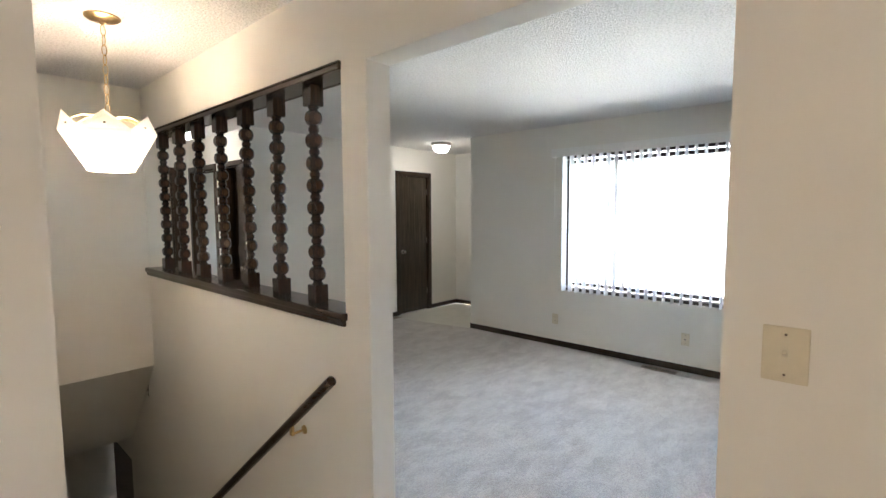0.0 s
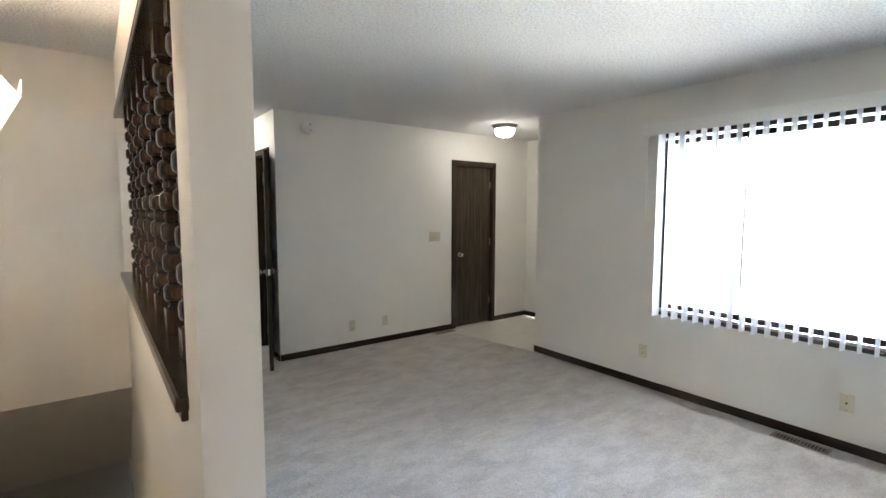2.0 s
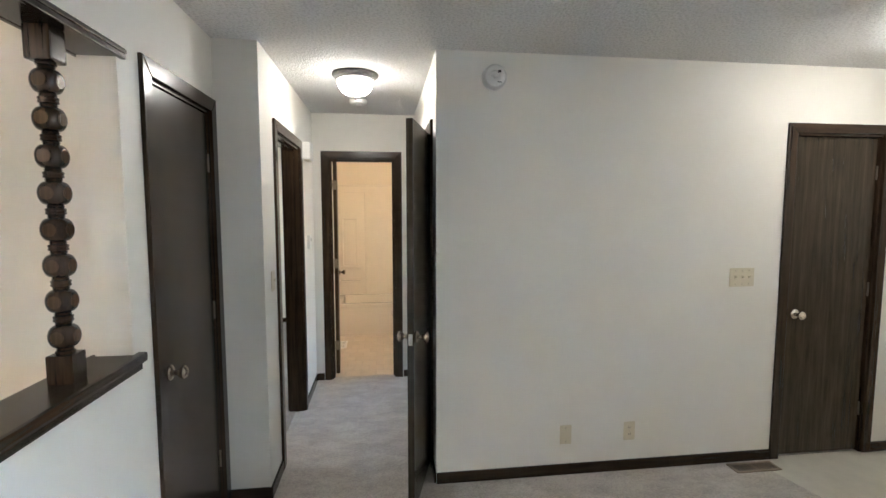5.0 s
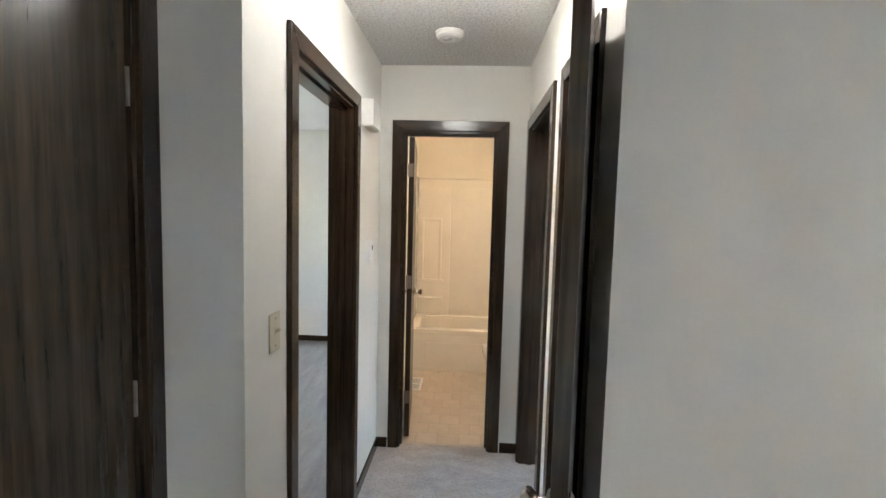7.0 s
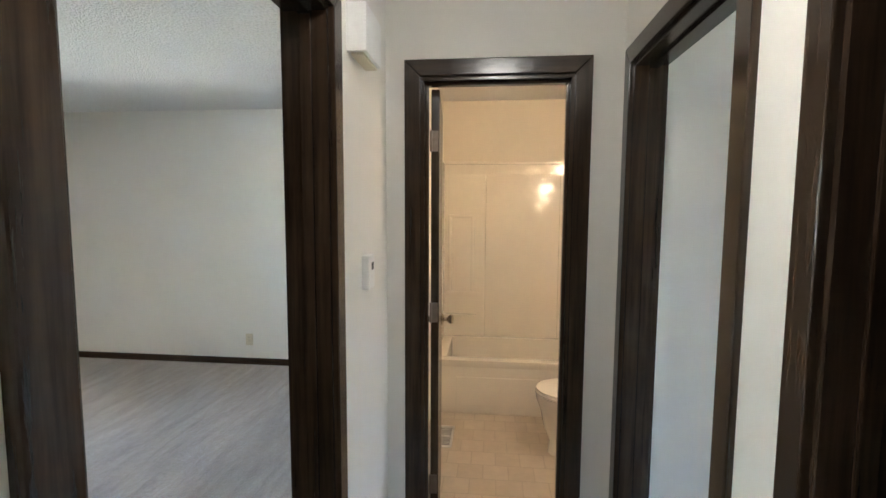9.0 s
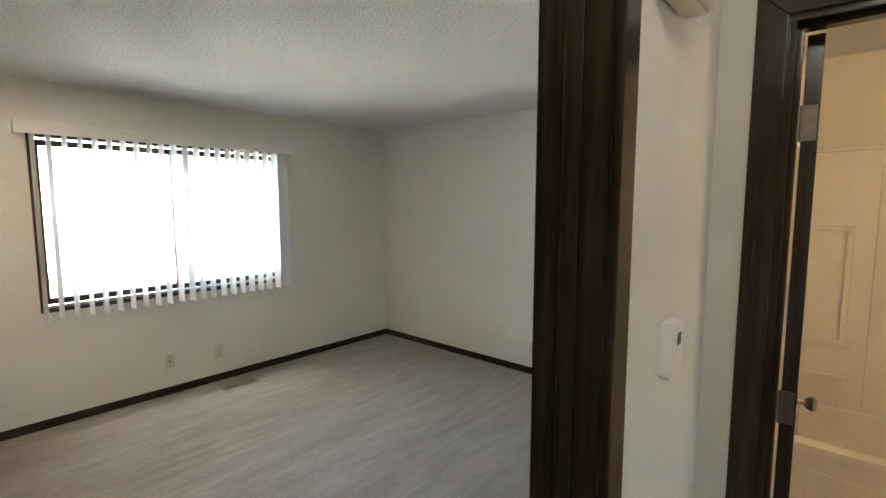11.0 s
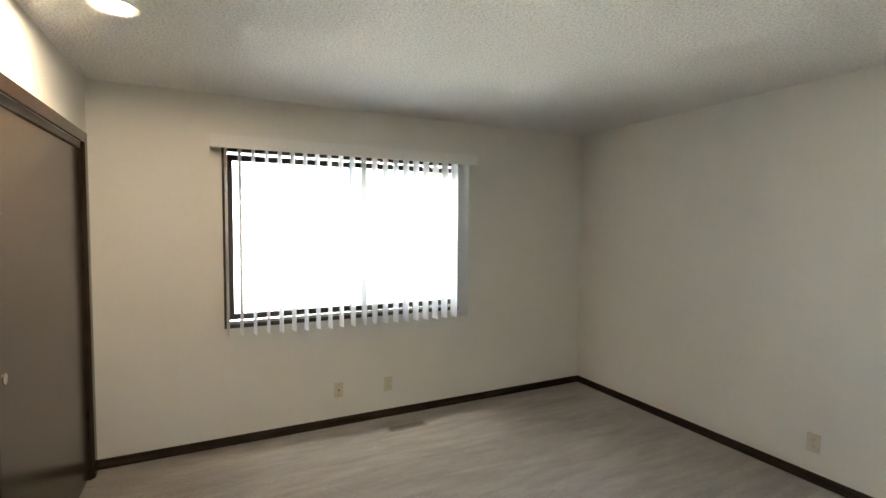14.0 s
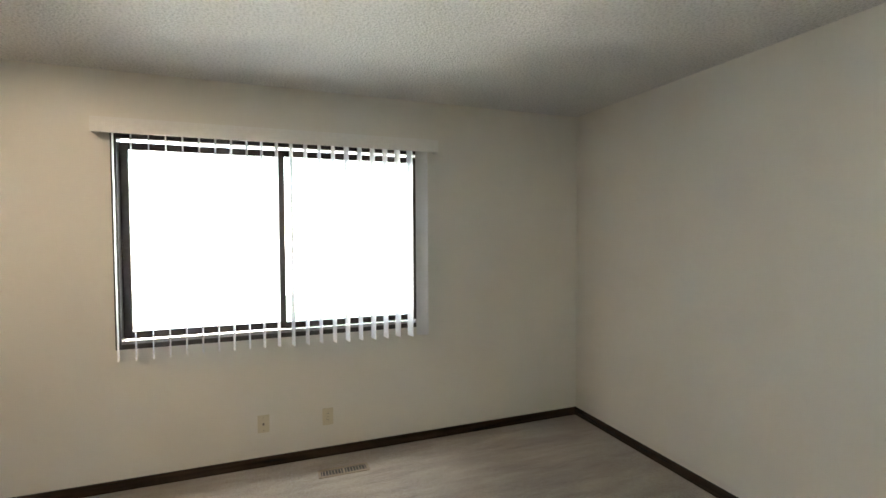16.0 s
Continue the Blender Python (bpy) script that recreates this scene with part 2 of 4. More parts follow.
SIDING = plain("exterior_siding", (0.60, 0.58, 0.55), 0.7, 0, 0.08, 3)
BARK = plain("bark", (0.14, 0.11, 0.09), 0.9, 0, 0.3, 20)
LEAF = plain("leaf", (0.10, 0.15, 0.05), 0.7, 0, 0.4, 5)


# ---- mesh helpers ----
def box(bm, x0, x1, y0, y1, z0, z1, bevel=0.0):
    r = bmesh.ops.create_cube(bm, size=1)
    vs = r["verts"]
    c = ((x0 + x1) / 2, (y0 + y1) / 2, (z0 + z1) / 2)
    d = (abs(x1 - x0), abs(y1 - y0), abs(z1 - z0))
    for v in vs:
        v.co = Vector((c[k] + v.co[k] * d[k] for k in range(3)))
    if bevel:
        es = {e for v in vs for e in v.link_edges}
        bmesh.ops.bevel(bm, geom=list(es), offset=bevel, segments=2, affect="EDGES", profile=0.7)
    return bm


def boxes(*specs, bevel=0.0):
    bm = bmesh.new()
    for sp in specs:
        box(bm, *sp, bevel=bevel)
    return bm


def prism(outline, z0, z1):
    bm = bmesh.new()
    a = [bm.verts.new((x, y, z0)) for x, y in outline]
    b = [bm.verts.new((x, y, z1)) for x, y in outline]
    bm.faces.new(list(reversed(a)))
    bm.faces.new(b)
    n = len(a)
    for k in range(n):
        bm.faces.new((a[k], a[(k + 1) % n], b[(k + 1) % n], b[k]))
    return bm


def lathe(profile, seg=24, flat=0.0, axis="z", bm=None, at=(0, 0, 0), sign=1, caps=True):
    """A turned body from (radius, height) pairs; flat clips it square at that half width."""
    bm = bm or bmesh.new()
    rings = []
    for r, h in profile:
        ring = []
        for k in range(seg):
            a = 2 * math.pi * (k + 0.5) / seg
            u, v = r * math.cos(a), r * math.sin(a)
            if flat:
                u, v = max(-flat, min(flat, u)), max(-flat, min(flat, v))
            h2 = h * sign
            co = {"z": (u, v, h2), "x": (h2, u, v), "y": (u, h2, v)}[axis]
            ring.append(bm.verts.new(Vector(co) + Vector(at)))
        rings.append(ring)
    for a, b in zip(rings, rings[1:]):
        for k in range(seg):
            bm.faces.new((a[k], a[(k + 1) % seg], b[(k + 1) % seg], b[k]))
    for ring in (rings[0], rings[-1]) if caps else ():
        if profile[rings.index(ring)][0] > 1e-4:
            bm.faces.new(ring)
    bmesh.ops.recalc_face_normals(bm, faces=bm.faces)
    return bm


def part(name, bm, mat, parent=None, label="", smooth=False):
    me = bpy.data.meshes.new(name)
    bm.normal_update()
    bm.to_mesh(me)
    bm.free()
    me.materials.append(mat)
    ob = new(name, me)
    if smooth:
        for f in me.polygons:
            f.use_smooth = True
        me.set_sharp_from_angle(angle=radians(35))
    if parent:
        ob.parent = parent
    if label:
        tagged(ob, label)
    return ob


def thing(name, label, category, at=(0, 0, 0), rz=0.0, group="", kind=""):
    ob = new(name)
    ob.empty_display_size = 0.1
    ob.matrix_basis = pose(*at, 0, 0, rz)
    return tagged(ob, label, category, group, kind)


def structure(name, bm, mat, label, category):
    return tagged(part(name, bm, mat), label, category, kind="structure")


H = 2.44
FL = -0.045                       # floor level


def wall_y(name, x0, x1, y0, y1, openings=(), mat=None, label="off-white painted plaster wall", z0=FL):
    """A wall along y with openings (ya, yb, za, zb)."""
    bm = bmesh.new()
    y = y0
    for ya, yb, za, zb in sorted(openings):
        if ya > y:
            box(bm, x0, x1, y, ya, z0, H)
        if za > z0:
            box(bm, x0, x1, ya, yb, z0, za)
        if zb < H:
            box(bm, x0, x1, ya, yb, zb, H)
        y = yb
    if y < y1:
        box(bm, x0, x1, y, y1, z0, H)
    return structure(name, bm, mat or WALL, label, "wall")


def wall_x(name, y0, y1, x0, x1, openings=(), mat=None, label="off-white painted plaster wall", z0=FL):
    """A wall along x with openings (xa, xb, za, zb)."""
    bm = bmesh.new()
    x = x0
    for xa, xb, za, zb in sorted(openings):
        if xa > x:
            box(bm, x, xa, y0, y1, z0, H)
        if za > z0:
            box(bm, xa, xb, y0, y1, z0, za)
        if zb < H:
            box(bm, xa, xb, y0, y1, zb, H)
        x = xb
    if x < x1:
        box(bm, x, x1, y0, y1, z0, H)
    return structure(name, bm, mat or WALL, label, "wall")


# ---- plan ----
RX0, RX1 = 1.425, 1.545          # railing wall faces
FAR = 5.91                       # far wall of the living room
EAST = 5.025                     # window wall of the living room
HL, HR, HE = 1.772, 2.706, 7.717  # hall left, right, end
BW, BS, BN = -2.257, 6.10, 10.127  # bedroom west, south, north
HEAD = 2.035

# floors
structure("floor_living", prism([(RX1, -0.9), (5.06, -0.9), (5.06, 4.63), (5.0, 4.63), (4.75, 5.94), (RX1, 5.94)], -0.25, FL), CARPET_L, "grey-beige cut-pile carpet with nap patches", "carpet")
structure("floor_upper_hall", prism([(-1.6, -0.9), (RX0, -0.9), (RX0, 1.05), (RX1, 1.05), (RX1, 2.278), (-1.6, 2.278)], -0.25, FL), CARPET_L, "grey-beige cut-pile carpet", "carpet")
structure("floor_entry", prism([(5.0, 4.63), (6.25, 4.63), (6.25, 5.94), (4.75, 5.94)], -0.25, FL - 0.006), VINYL, "pale cream sheet vinyl entry floor", "floor")
structure("floor_hall", prism([(1.70, 5.94), (3.5, 5.94), (3.5, 6.74), (5.7, 6.74), (5.7, 7.775), (1.70, 7.775)], -0.25, FL), CARPET_L, "grey-beige carpet worn in the hallway", "carpet")
structure("floor_bedroom", prism([(-2.3, 5.3), (0.22, 5.3), (0.22, 6.05), (1.70, 6.05), (1.70, 10.17), (-2.3, 10.17)], -0.25, FL), CARPET_B, "beige-grey bedroom carpet with vacuum streaks", "carpet")
structure("floor_bath", prism([(1.70, 7.775), (3.35, 7.775), (3.35, 10.0), (1.70, 10.0)], -0.25, FL - 0.004), BATHFLOOR, "tan sheet vinyl bathroom floor printed with squares", "floor")

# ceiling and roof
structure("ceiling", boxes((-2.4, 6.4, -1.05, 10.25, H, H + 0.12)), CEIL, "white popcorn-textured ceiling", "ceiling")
# unseen roof, its eaves overhang to keep direct sun off the windows
structure("roof", boxes((-3.1, 5.75, -1.7, 10.9, H + 0.125, H + 0.28), (5.755, 7.0, -1.7, 10.9, H + 0.125, H + 0.28)), SHINGLE, "unseen low roof with eaves added to block the sun", "roof")

# railing wall between stairs and living room: passage, turned-post opening, coat closet door
RAIL = (2.44, 5.00, 1.03, 2.09)
wall_y("wall_railing", RX0, RX1, -0.9, 5.89, [(1.05, 2.278, FL, 2.075), RAIL, (5.205, 5.82, FL, 2.06)], label="off-white wall with a passage and a turned-post opening")
wall_x("wall_jog", 5.89, 6.0, RX0, HL)
wall_y("wall_hall_left", 1.655, HL, 6.0, HE, [(6.24, 7.045, FL, HEAD)], label="white hallway wall with a doorway")
wall_y("wall_hall_right", HR, 2.82, 6.025, HE, [(6.14, 6.57, FL, HEAD), (6.855, 7.60, FL, HEAD)], label="white hallway wall with two doorways")
wall_x("wall_hall_end", HE, 7.83, 1.655, 3.41, [(1.915, 2.52, FL, HEAD)], label="white wall at the end of the hallway")
wall_x("wall_living_far", FAR, 6.025, HR, 6.35, [(4.935, 5.555, FL, HEAD)], label="off-white living room wall")
LW = (0.64, 3.325, 0.612, 2.09)
wall_y("wall_window_living", EAST, 5.20, -0.9, 4.63, [LW], label="off-white wall around the picture window")
wall_x("wall_entry_south", 4.51, 4.63, 5.20, 6.35)
wall_y("wall_entry_east", 6.23, 6.35, 4.63, FAR)
wall_x("wall_living_south", -1.02, -0.9, -1.72, 5.20)
wall_y("wall_upper_hall_west", -1.72, -1.6, -0.9, 2.4)
wall_x("wall_upper_hall_north", 2.28, 2.40, -1.6, 0.45)
BWIN = (6.865, 8.76, 0.806, 2.078)
wall_y("wall_window_bedroom", BW - 0.18, BW, 5.2, 10.25, [BWIN], label="cream wall around the bedroom window")
wall_x("wall_bedroom_north", BN, 10.25, BW, 1.655)
wall_x("wall_bedroom_closet", 6.0, BS, BW, 1.655, [(-2.14, -0.04, FL, 2.03)], label="cream wall with a wide closet opening")
wall_y("wall_bedroom_east", 1.655, 1.77, 7.83, 10.25)
wall_x("wall_closet_back", 5.2, 5.3, BW, 0.22)
wall_y("wall_closet_side", 0.22, 0.328, 5.12, 6.0)
structure("floor_coat_closet", boxes((0.452, RX1, 5.36, 5.88, FL - 0.01, FL)), CARPET_L, "carpeted closet floor", "floor")
wall_x("wall_bath_back", 9.95, 10.25, 1.77, 3.41, mat=BATHWALL, label="warm cream bathroom wall above the tub")
wall_y("wall_bath_east", 3.16, 3.28, 7.83, 9.95, mat=BATHWALL, label="warm cream bathroom wall")
structure("wall_bath_west", boxes((1.771, 1.776, 7.83, 9.95, FL, H)), BATHWALL, "warm cream bathroom wall", "wall")
wall_y("wall_linen_back", 3.4, 3.5, 6.025, 6.70)
wall_x("wall_linen_side", 6.70, 6.80, 2.82, 5.6)
wall_x("wall_side_room_north", HE, 7.83, 3.41, 5.7)
structure("floor_entry_closet", boxes((3.5, 5.7, 5.94, 6.74, -0.25, FL)), CARPET_L, "carpeted closet floor", "floor")
# dark panels added to hold the closet interior as dark as its shade
structure("linen_dark_panels", boxes((3.385, 3.399, 6.026, 6.699, FL, H), (2.822, 3.384, 6.686, 6.699, FL, H), (2.822, 3.384, 6.026, 6.038, FL, H)), DOORWOOD, "thin dark panels added to darken the linen closet", "wall panelling")
wall_y("wall_side_room_east", 5.6, 5.7, 6.025, HE, [(6.85, 7.6, 0.9, 2.0)])

# stairwell
SL = -2.85
structure("wall_stair_left", boxes((0.33, 0.45, 2.40, 5.12, FL, H), (0.33, 0.45, 2.40, 6.6, SL, FL), (0.33, 0.45, 5.12, 5.7, FL, 0.40)), WALL, "cream wall beside the descending stairs", "wall")
structure("wall_stair_right", boxes((RX0, RX1, 2.28, 5.84, SL, FL), (RX0, RX1, 5.84, 6.6, -0.82, FL - 0.21)), WALL, "cream wall beside the descending stairs", "wall")
structure("wall_stair_far", boxes((0.45, RX0, 5.02, 5.12, 0.27, H)), WALL, "cream wall over the foot of the stairs", "wall")
bm = bmesh.new()
sec = [(5.02, 0.27), (5.78, -0.58), (6.6, -0.58), (6.6, -0.45), (5.88, -0.45), (5.12, 0.40), (5.12, 0.27)]
fa = [bm.verts.new((0.45, y, z)) for y, z in sec]
fb = [bm.verts.new((RX0, y, z)) for y, z in sec]
bm.faces.new(fa)
bm.faces.new(list(reversed(fb)))
for k in range(len(sec)):
    bm.faces.new((fa[k], fb[k], fb[(k + 1) % len(sec)], fa[(k + 1) % len(sec)]))
bmesh.ops.recalc_face_normals(bm, faces=bm.faces)
structure("ceiling_stair_slope", bm, WALL, "sloping plaster soffit over the stairs", "ceiling")
structure("wall_stair_foot", boxes((0.45, RX1, 6.6, 6.7, SL, -0.45)), WALL, "cream wall at the foot of the stairs", "wall")
structure("floor_basement", boxes((0.33, 2.6, 2.3, 6.7, SL - 0.1, SL)), CARPET_L, "carpeted landing at the foot of the stairs", "floor")
structure("wall_landing_edge", boxes((0.45, RX0, 2.20, 2.28, SL, -0.2)), WALL, "plaster wall under the top landing", "wall")
stair = thing("staircase", "carpeted stairs going down beside the wall", "stairs", (0, 2.28, 0), kind="structure")
for k in range(14):
    part("step", boxes((0.45, RX0, 0.226 * k, 0.226 * (k + 1) + 0.02, -0.19 * (k + 1) - 0.19, -0.19 * (k + 1)), bevel=0.012), CARPET_L, stair)
lower = thing("door_lower", "dark grey door at the foot of the stairs", "door", (RX0, 5.86, SL), kind="structure")
part("leaf", boxes((0.02, 0.06, 0, 0.72, 0, 2.03)), GREYDOOR, lower)


# ---- baseboards ----
def baseboard(x0, y0, x1, y1, nx, ny):
    """A dark base moulding along a wall face, on the side the normal points to."""
    t, h = 0.013, FL + 0.066
    bm = bmesh.new()
    xa, xb = sorted((x0, x1))
    ya, yb = sorted((y0, y1))
    if nx:
        box(bm, min(x0, x0 + nx * t), max(x0, x0 + nx * t), ya, yb, FL, h, 0.004)
        ob = part("baseboard", bm, TRIMY)
    else:
        box(bm, xa, xb, min(y0, y0 + ny * t), max(y0, y0 + ny * t), FL, h, 0.004)
        ob = part("baseboard", bm, TRIMX)
    return tagged(ob, "dark-stained wooden baseboard", "baseboard", kind="structure")


baseboard(HR, FAR, 4.875, FAR, 0, -1)
baseboard(5.615, FAR, 6.23, FAR, 0, -1)
baseboard(6.23, 4.63, 6.23, FAR - 0.013, -1, 0)
baseboard(EAST, -0.9, EAST, 4.63, -1, 0)
baseboard(EAST, 4.63, 6.217, 4.63, 0, 1)
baseboard(RX1, 2.278, RX1, 5.135, 1, 0)
baseboard(RX1, 5.89, HL, 5.89, 0, -1)
baseboard(HL, 5.877, HL, 6.175, 1, 0)
baseboard(HL, 7.11, HL, HE, 1, 0)
baseboard(HL + 0.013, HE, 1.845, HE, 0, -1)
baseboard(2.592, HE, HR, HE, 0, -1)
baseboard(HR, 5.91, HR, 6.078, -1, 0)
baseboard(HR, 6.632, HR, 6.79, -1, 0)
baseboard(BW, BS, BW, BN, 1, 0)
baseboard(BW + 0.013, BN, 1.655, BN, 0, -1)
baseboard(BW + 0.013, BS, -2.205, BS, 0, 1)
baseboard(0.025, BS, 1.655, BS, 0, 1)
baseboard(-2.25, 5.3, 0.22, 5.3, 0, 1)
baseboard(3.0, HE, 5.6, HE, 0, -1)


# ---- doors ----
def knob(parent, at, axis, sign):
    prof = [(0.0, 0.0), (0.030, 0.0), (0.032, 0.004), (0.026, 0.010), (0.012, 0.014), (0.011, 0.030), (0.018, 0.036), (0.026, 0.046),
            (0.027, 0.056), (0.020, 0.064), (0.010, 0.067), (0.0, 0.066)]
    return part("door_knob", lathe(prof, 20, axis=axis, at=at, sign=sign), NICKEL, parent, "worn bright metal door knob", True)


def mitred(parent, ua, ub, zt, w, lift, mats):
    """Casing boards round an opening, mitred at the head; lift sets (u, z, depth 0 or 1) into the wall's plane."""
    pieces = (("casing", mats[0], ((ua - w, FL), (ua, FL), (ua, zt), (ua - w, zt + w))),
              ("casing", mats[0], ((ub, FL), (ub + w, FL), (ub + w, zt + w), (ub, zt))),
              ("head_casing", mats[1], ((ua - w, zt + w), (ua, zt), (ub, zt), (ub + w, zt + w))))
    for name, mat, outline in pieces:
        bm = bmesh.new()
        back = [bm.verts.new(lift(u, z, 0)) for u, z in outline]
        front = [bm.verts.new(lift(u, z, 1)) for u, z in outline]
        bm.faces.new(back)
        bm.faces.new(list(reversed(front)))
        for k in range(4):
            bm.faces.new((back[k], front[k], front[(k + 1) % 4], back[(k + 1) % 4]))
        bmesh.ops.recalc_face_normals(bm, faces=bm.faces)
        edges = [e for e in bm.edges if all(v in front for v in e.verts)]
        bmesh.ops.bevel(bm, geom=edges, offset=0.004, segments=2, affect="EDGES", profile=0.6)
        part(name, bm, mat, parent)


def casing_y(parent, x, nx, ya, yb, zt, w=0.065, t=0.016):
    """Flat stained casing round an opening in a wall along y, on the face x."""
    mitred(parent, ya, yb, zt, w, lambda u, z, d: (x + nx * t * d, u, z), (TRIMV, TRIMY))


def casing_x(parent, y, ny, xa, xb, zt, w=0.065, t=0.016):
    mitred(parent, xa, xb, zt, w, lambda u, z, d: (u, y + ny * t * d, z), (TRIMV, TRIMX))


def jamb_y(parent, x0, x1, ya, yb, zt, stop):
    """Jamb boards and stops lining an opening in a wall along y."""
    t = 0.014
    for a, b, s0, s1 in ((ya, ya + t, ya + t, ya + t + 0.011), (yb - t, yb, yb - t - 0.011, yb - t)):
        part("jamb", boxes((x0, x1, a, b, FL, zt - t)), TRIMV, parent)
        part("door_stop", boxes((stop, stop + 0.032, s0, s1, FL, zt - t - 0.011), bevel=0.003), TRIMV, parent)
    part("head_jamb", boxes((x0, x1, ya, yb, zt - t, zt)), TRIMY, parent)
    part("head_stop", boxes((stop, stop + 0.032, ya + t, yb - t, zt - t - 0.011, zt - t)), TRIMY, parent)


def jamb_x(parent, y0, y1, xa, xb, zt, stop):
    t = 0.014
    for a, b, s0, s1 in ((xa, xa + t, xa + t, xa + t + 0.011), (xb - t, xb, xb - t - 0.011, xb - t)):
        part("jamb", boxes((a, b, y0, y1, FL, zt - t)), TRIMV, parent)
        part("door_stop", boxes((s0, s1, stop, stop + 0.032, FL, zt - t - 0.011), bevel=0.003), TRIMV, parent)
    part("head_jamb", boxes((xa, xb, y0, y1, zt - t, zt)), TRIMX, parent)
    part("head_stop", boxes((xa + t, xb - t, stop, stop + 0.032, zt - t - 0.011, zt - t)), TRIMX, parent)


def leaf(parent, hinge, rz, width, side, knobs=True, barrel=0.0, top=HEAD - 0.018):
    """A flush door slab; local x runs from the hinge, local y is its thickness, side says to which side it lies."""
    y0, y1 = (0.0, 0.035) if side > 0 else (-0.035, 0.0)
    lf = part("leaf", boxes((0.003, width, y0, y1, FL + 0.012, top), bevel=0.002), DOORWOOD, parent, "dark-stained flush wood door leaf")
    lf.matrix_basis = pose(*hinge, 0, 0, rz)
    if knobs:
        knob(lf, (width - 0.065, y1, 0.90), "y", 1)
        knob(lf, (width - 0.065, y0, 0.90), "y", -1)
        part("latch_plate", boxes((width, width + 0.002, y0 + 0.006, y1 - 0.006, 0.87, 0.93)), NICKEL, lf, "metal latch plate")
    for z in (0.25, 1.05, 1.80):
        bmh = lathe([(0.0, -0.045), (0.006, -0.045), (0.006, 0.045), (0.0, 0.045)], 10, at=(0.0, barrel, z))
        box(bmh, -0.002, 0.003, y0 + 0.004, y1 - 0.004, z - 0.044, z + 0.044)
        part("hinge", bmh, HINGE, lf, "dull bronzed butt hinge")
    return lf


# coat closet door in the railing wall, closed, hinged at its far side
d = thing("door_1", "closed dark-stained flush closet door beside the railing", "door", kind="structure")
casing_y(d, RX1, 1, 5.205, 5.82, 2.06, 0.066)
jamb_y(d, RX0, RX1, 5.205, 5.82, 2.06, 1.468)
leaf(d, (1.502, 5.804, 0), -90, 0.582, 1, barrel=0.036, top=2.042)

# entry closet door in the far wall, closed, hinged on the entry side
d = thing("door_2", "closed dark-stained flush door beside the entry", "door", kind="structure")
casing_x(d, FAR, -1, 4.935, 5.555, HEAD, 0.06)
jamb_x(d, FAR, 6.025, 4.935, 5.555, HEAD, 5.965)
leaf(d, (5.539, 5.963, 0), 180, 0.585, 1, barrel=0.036)

# linen closet door, swung wide open into the living room
d = thing("door_3", "dark-stained closet door swung wide open beside the hall", "door", kind="structure")
casing_y(d, HR, -1, 6.14, 6.57, HEAD, 0.062)
jamb_y(d, HR, 2.82, 6.14, 6.57, HEAD, 2.755)
leaf(d, (2.660, 6.150, 0), 255.0, 0.52, 1)

# bedroom door, open into the bedroom
d = thing("door_4", "dark-stained bedroom door standing open", "door", kind="structure")
casing_y(d, HL, 1, 6.24, 7.045, HEAD)
casing_y(d, 1.655, -1, 6.24, 7.045, HEAD)
jamb_y(d, 1.655, HL, 6.24, 7.045, HEAD, 1.70)
leaf(d, (1.632, 6.262, 0), 176.0, 0.76, 1)

# bathroom door, open inwards
d = thing("door_5", "dark-stained bathroom door open inwards", "door", kind="structure")
casing_x(d, HE, -1, 1.915, 2.52, HEAD)
casing_x(d, 7.83, 1, 1.915, 2.52, HEAD)
jamb_x(d, HE, 7.83, 1.915, 2.52, HEAD, 7.755)
leaf(d, (1.942, 7.838, 0), 94.5, 0.57, -1)

# doorway of the side room
d = thing("door_6", "dark-stained doorway casing of a side room", "door frame", kind="structure")
casing_y(d, HR, -1, 6.855, 7.60, HEAD)
jamb_y(d, HR, 2.82, 6.855, 7.60, HEAD, 2.755)

# bedroom closet: casing, two sliding panels, shelf and rod
d = thing("door_7", "dark-stained sliding closet doors, half open", "closet doors", kind="structure")
casing_x(d, BS, 1, -2.14, -0.04, 2.03, 0.065)
jt = 0.014
part("jamb", boxes((-0.04 - jt, -0.04, 6.0, BS, FL, 2.03)), TRIMV, d)
part("jamb", boxes((-2.14, -2.14 + jt, 6.0, BS, FL, 2.03)), TRIMV, d)
part("track", boxes((-2.126, -0.054, 6.005, BS - 0.004, 1.995, 2.03)), BRONZE, d, "dark metal sliding track")
part("leaf", boxes((-2.12, -0.87, 6.058, 6.083, FL + 0.012, 2.0), bevel=0.002), SLIDER, d, "brown satin sliding closet panel")
part("leaf", boxes((-2.12, -0.81, 6.012, 6.037, FL + 0.012, 2.0), bevel=0.002), DOORWOOD, d, "dark sliding closet panel")
part("finger_pull", lathe([(0.0, 0), (0.022, 0), (0.022, 0.002), (0.016, 0.003), (0.0, 0.001)], 18, axis="y", at=(-0.94, 6.083, 0.95)), NICKEL, d, "round metal finger pull", True)
sh = tagged(part("closet_shelf", boxes((-2.25, 0.218, 5.305, 5.66, 1.68, 1.70), bevel=0.003), DOORWOOD), "dark wooden shelf across the closet", "shelf")
rod = tagged(part("closet_rod", lathe([(0.0, -2.25), (0.016, -2.25), (0.016, 0.218), (0.0, 0.218)], 16, axis="x", at=(0, 5.60, 1.60)), DOORWOOD, None, "", True), "dark round hanging rod under the closet shelf", "closet rod")
# linen shelves coloured dark too, with the closet's shade in their colour
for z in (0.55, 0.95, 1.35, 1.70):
    tagged(part("linen_shelf", boxes((3.02, 3.384, 6.039, 6.685, z, z + 0.02), bevel=0.003), DOORWOOD), "linen closet shelf, coloured dark to keep the closet dark", "shelf", "linen shelves")


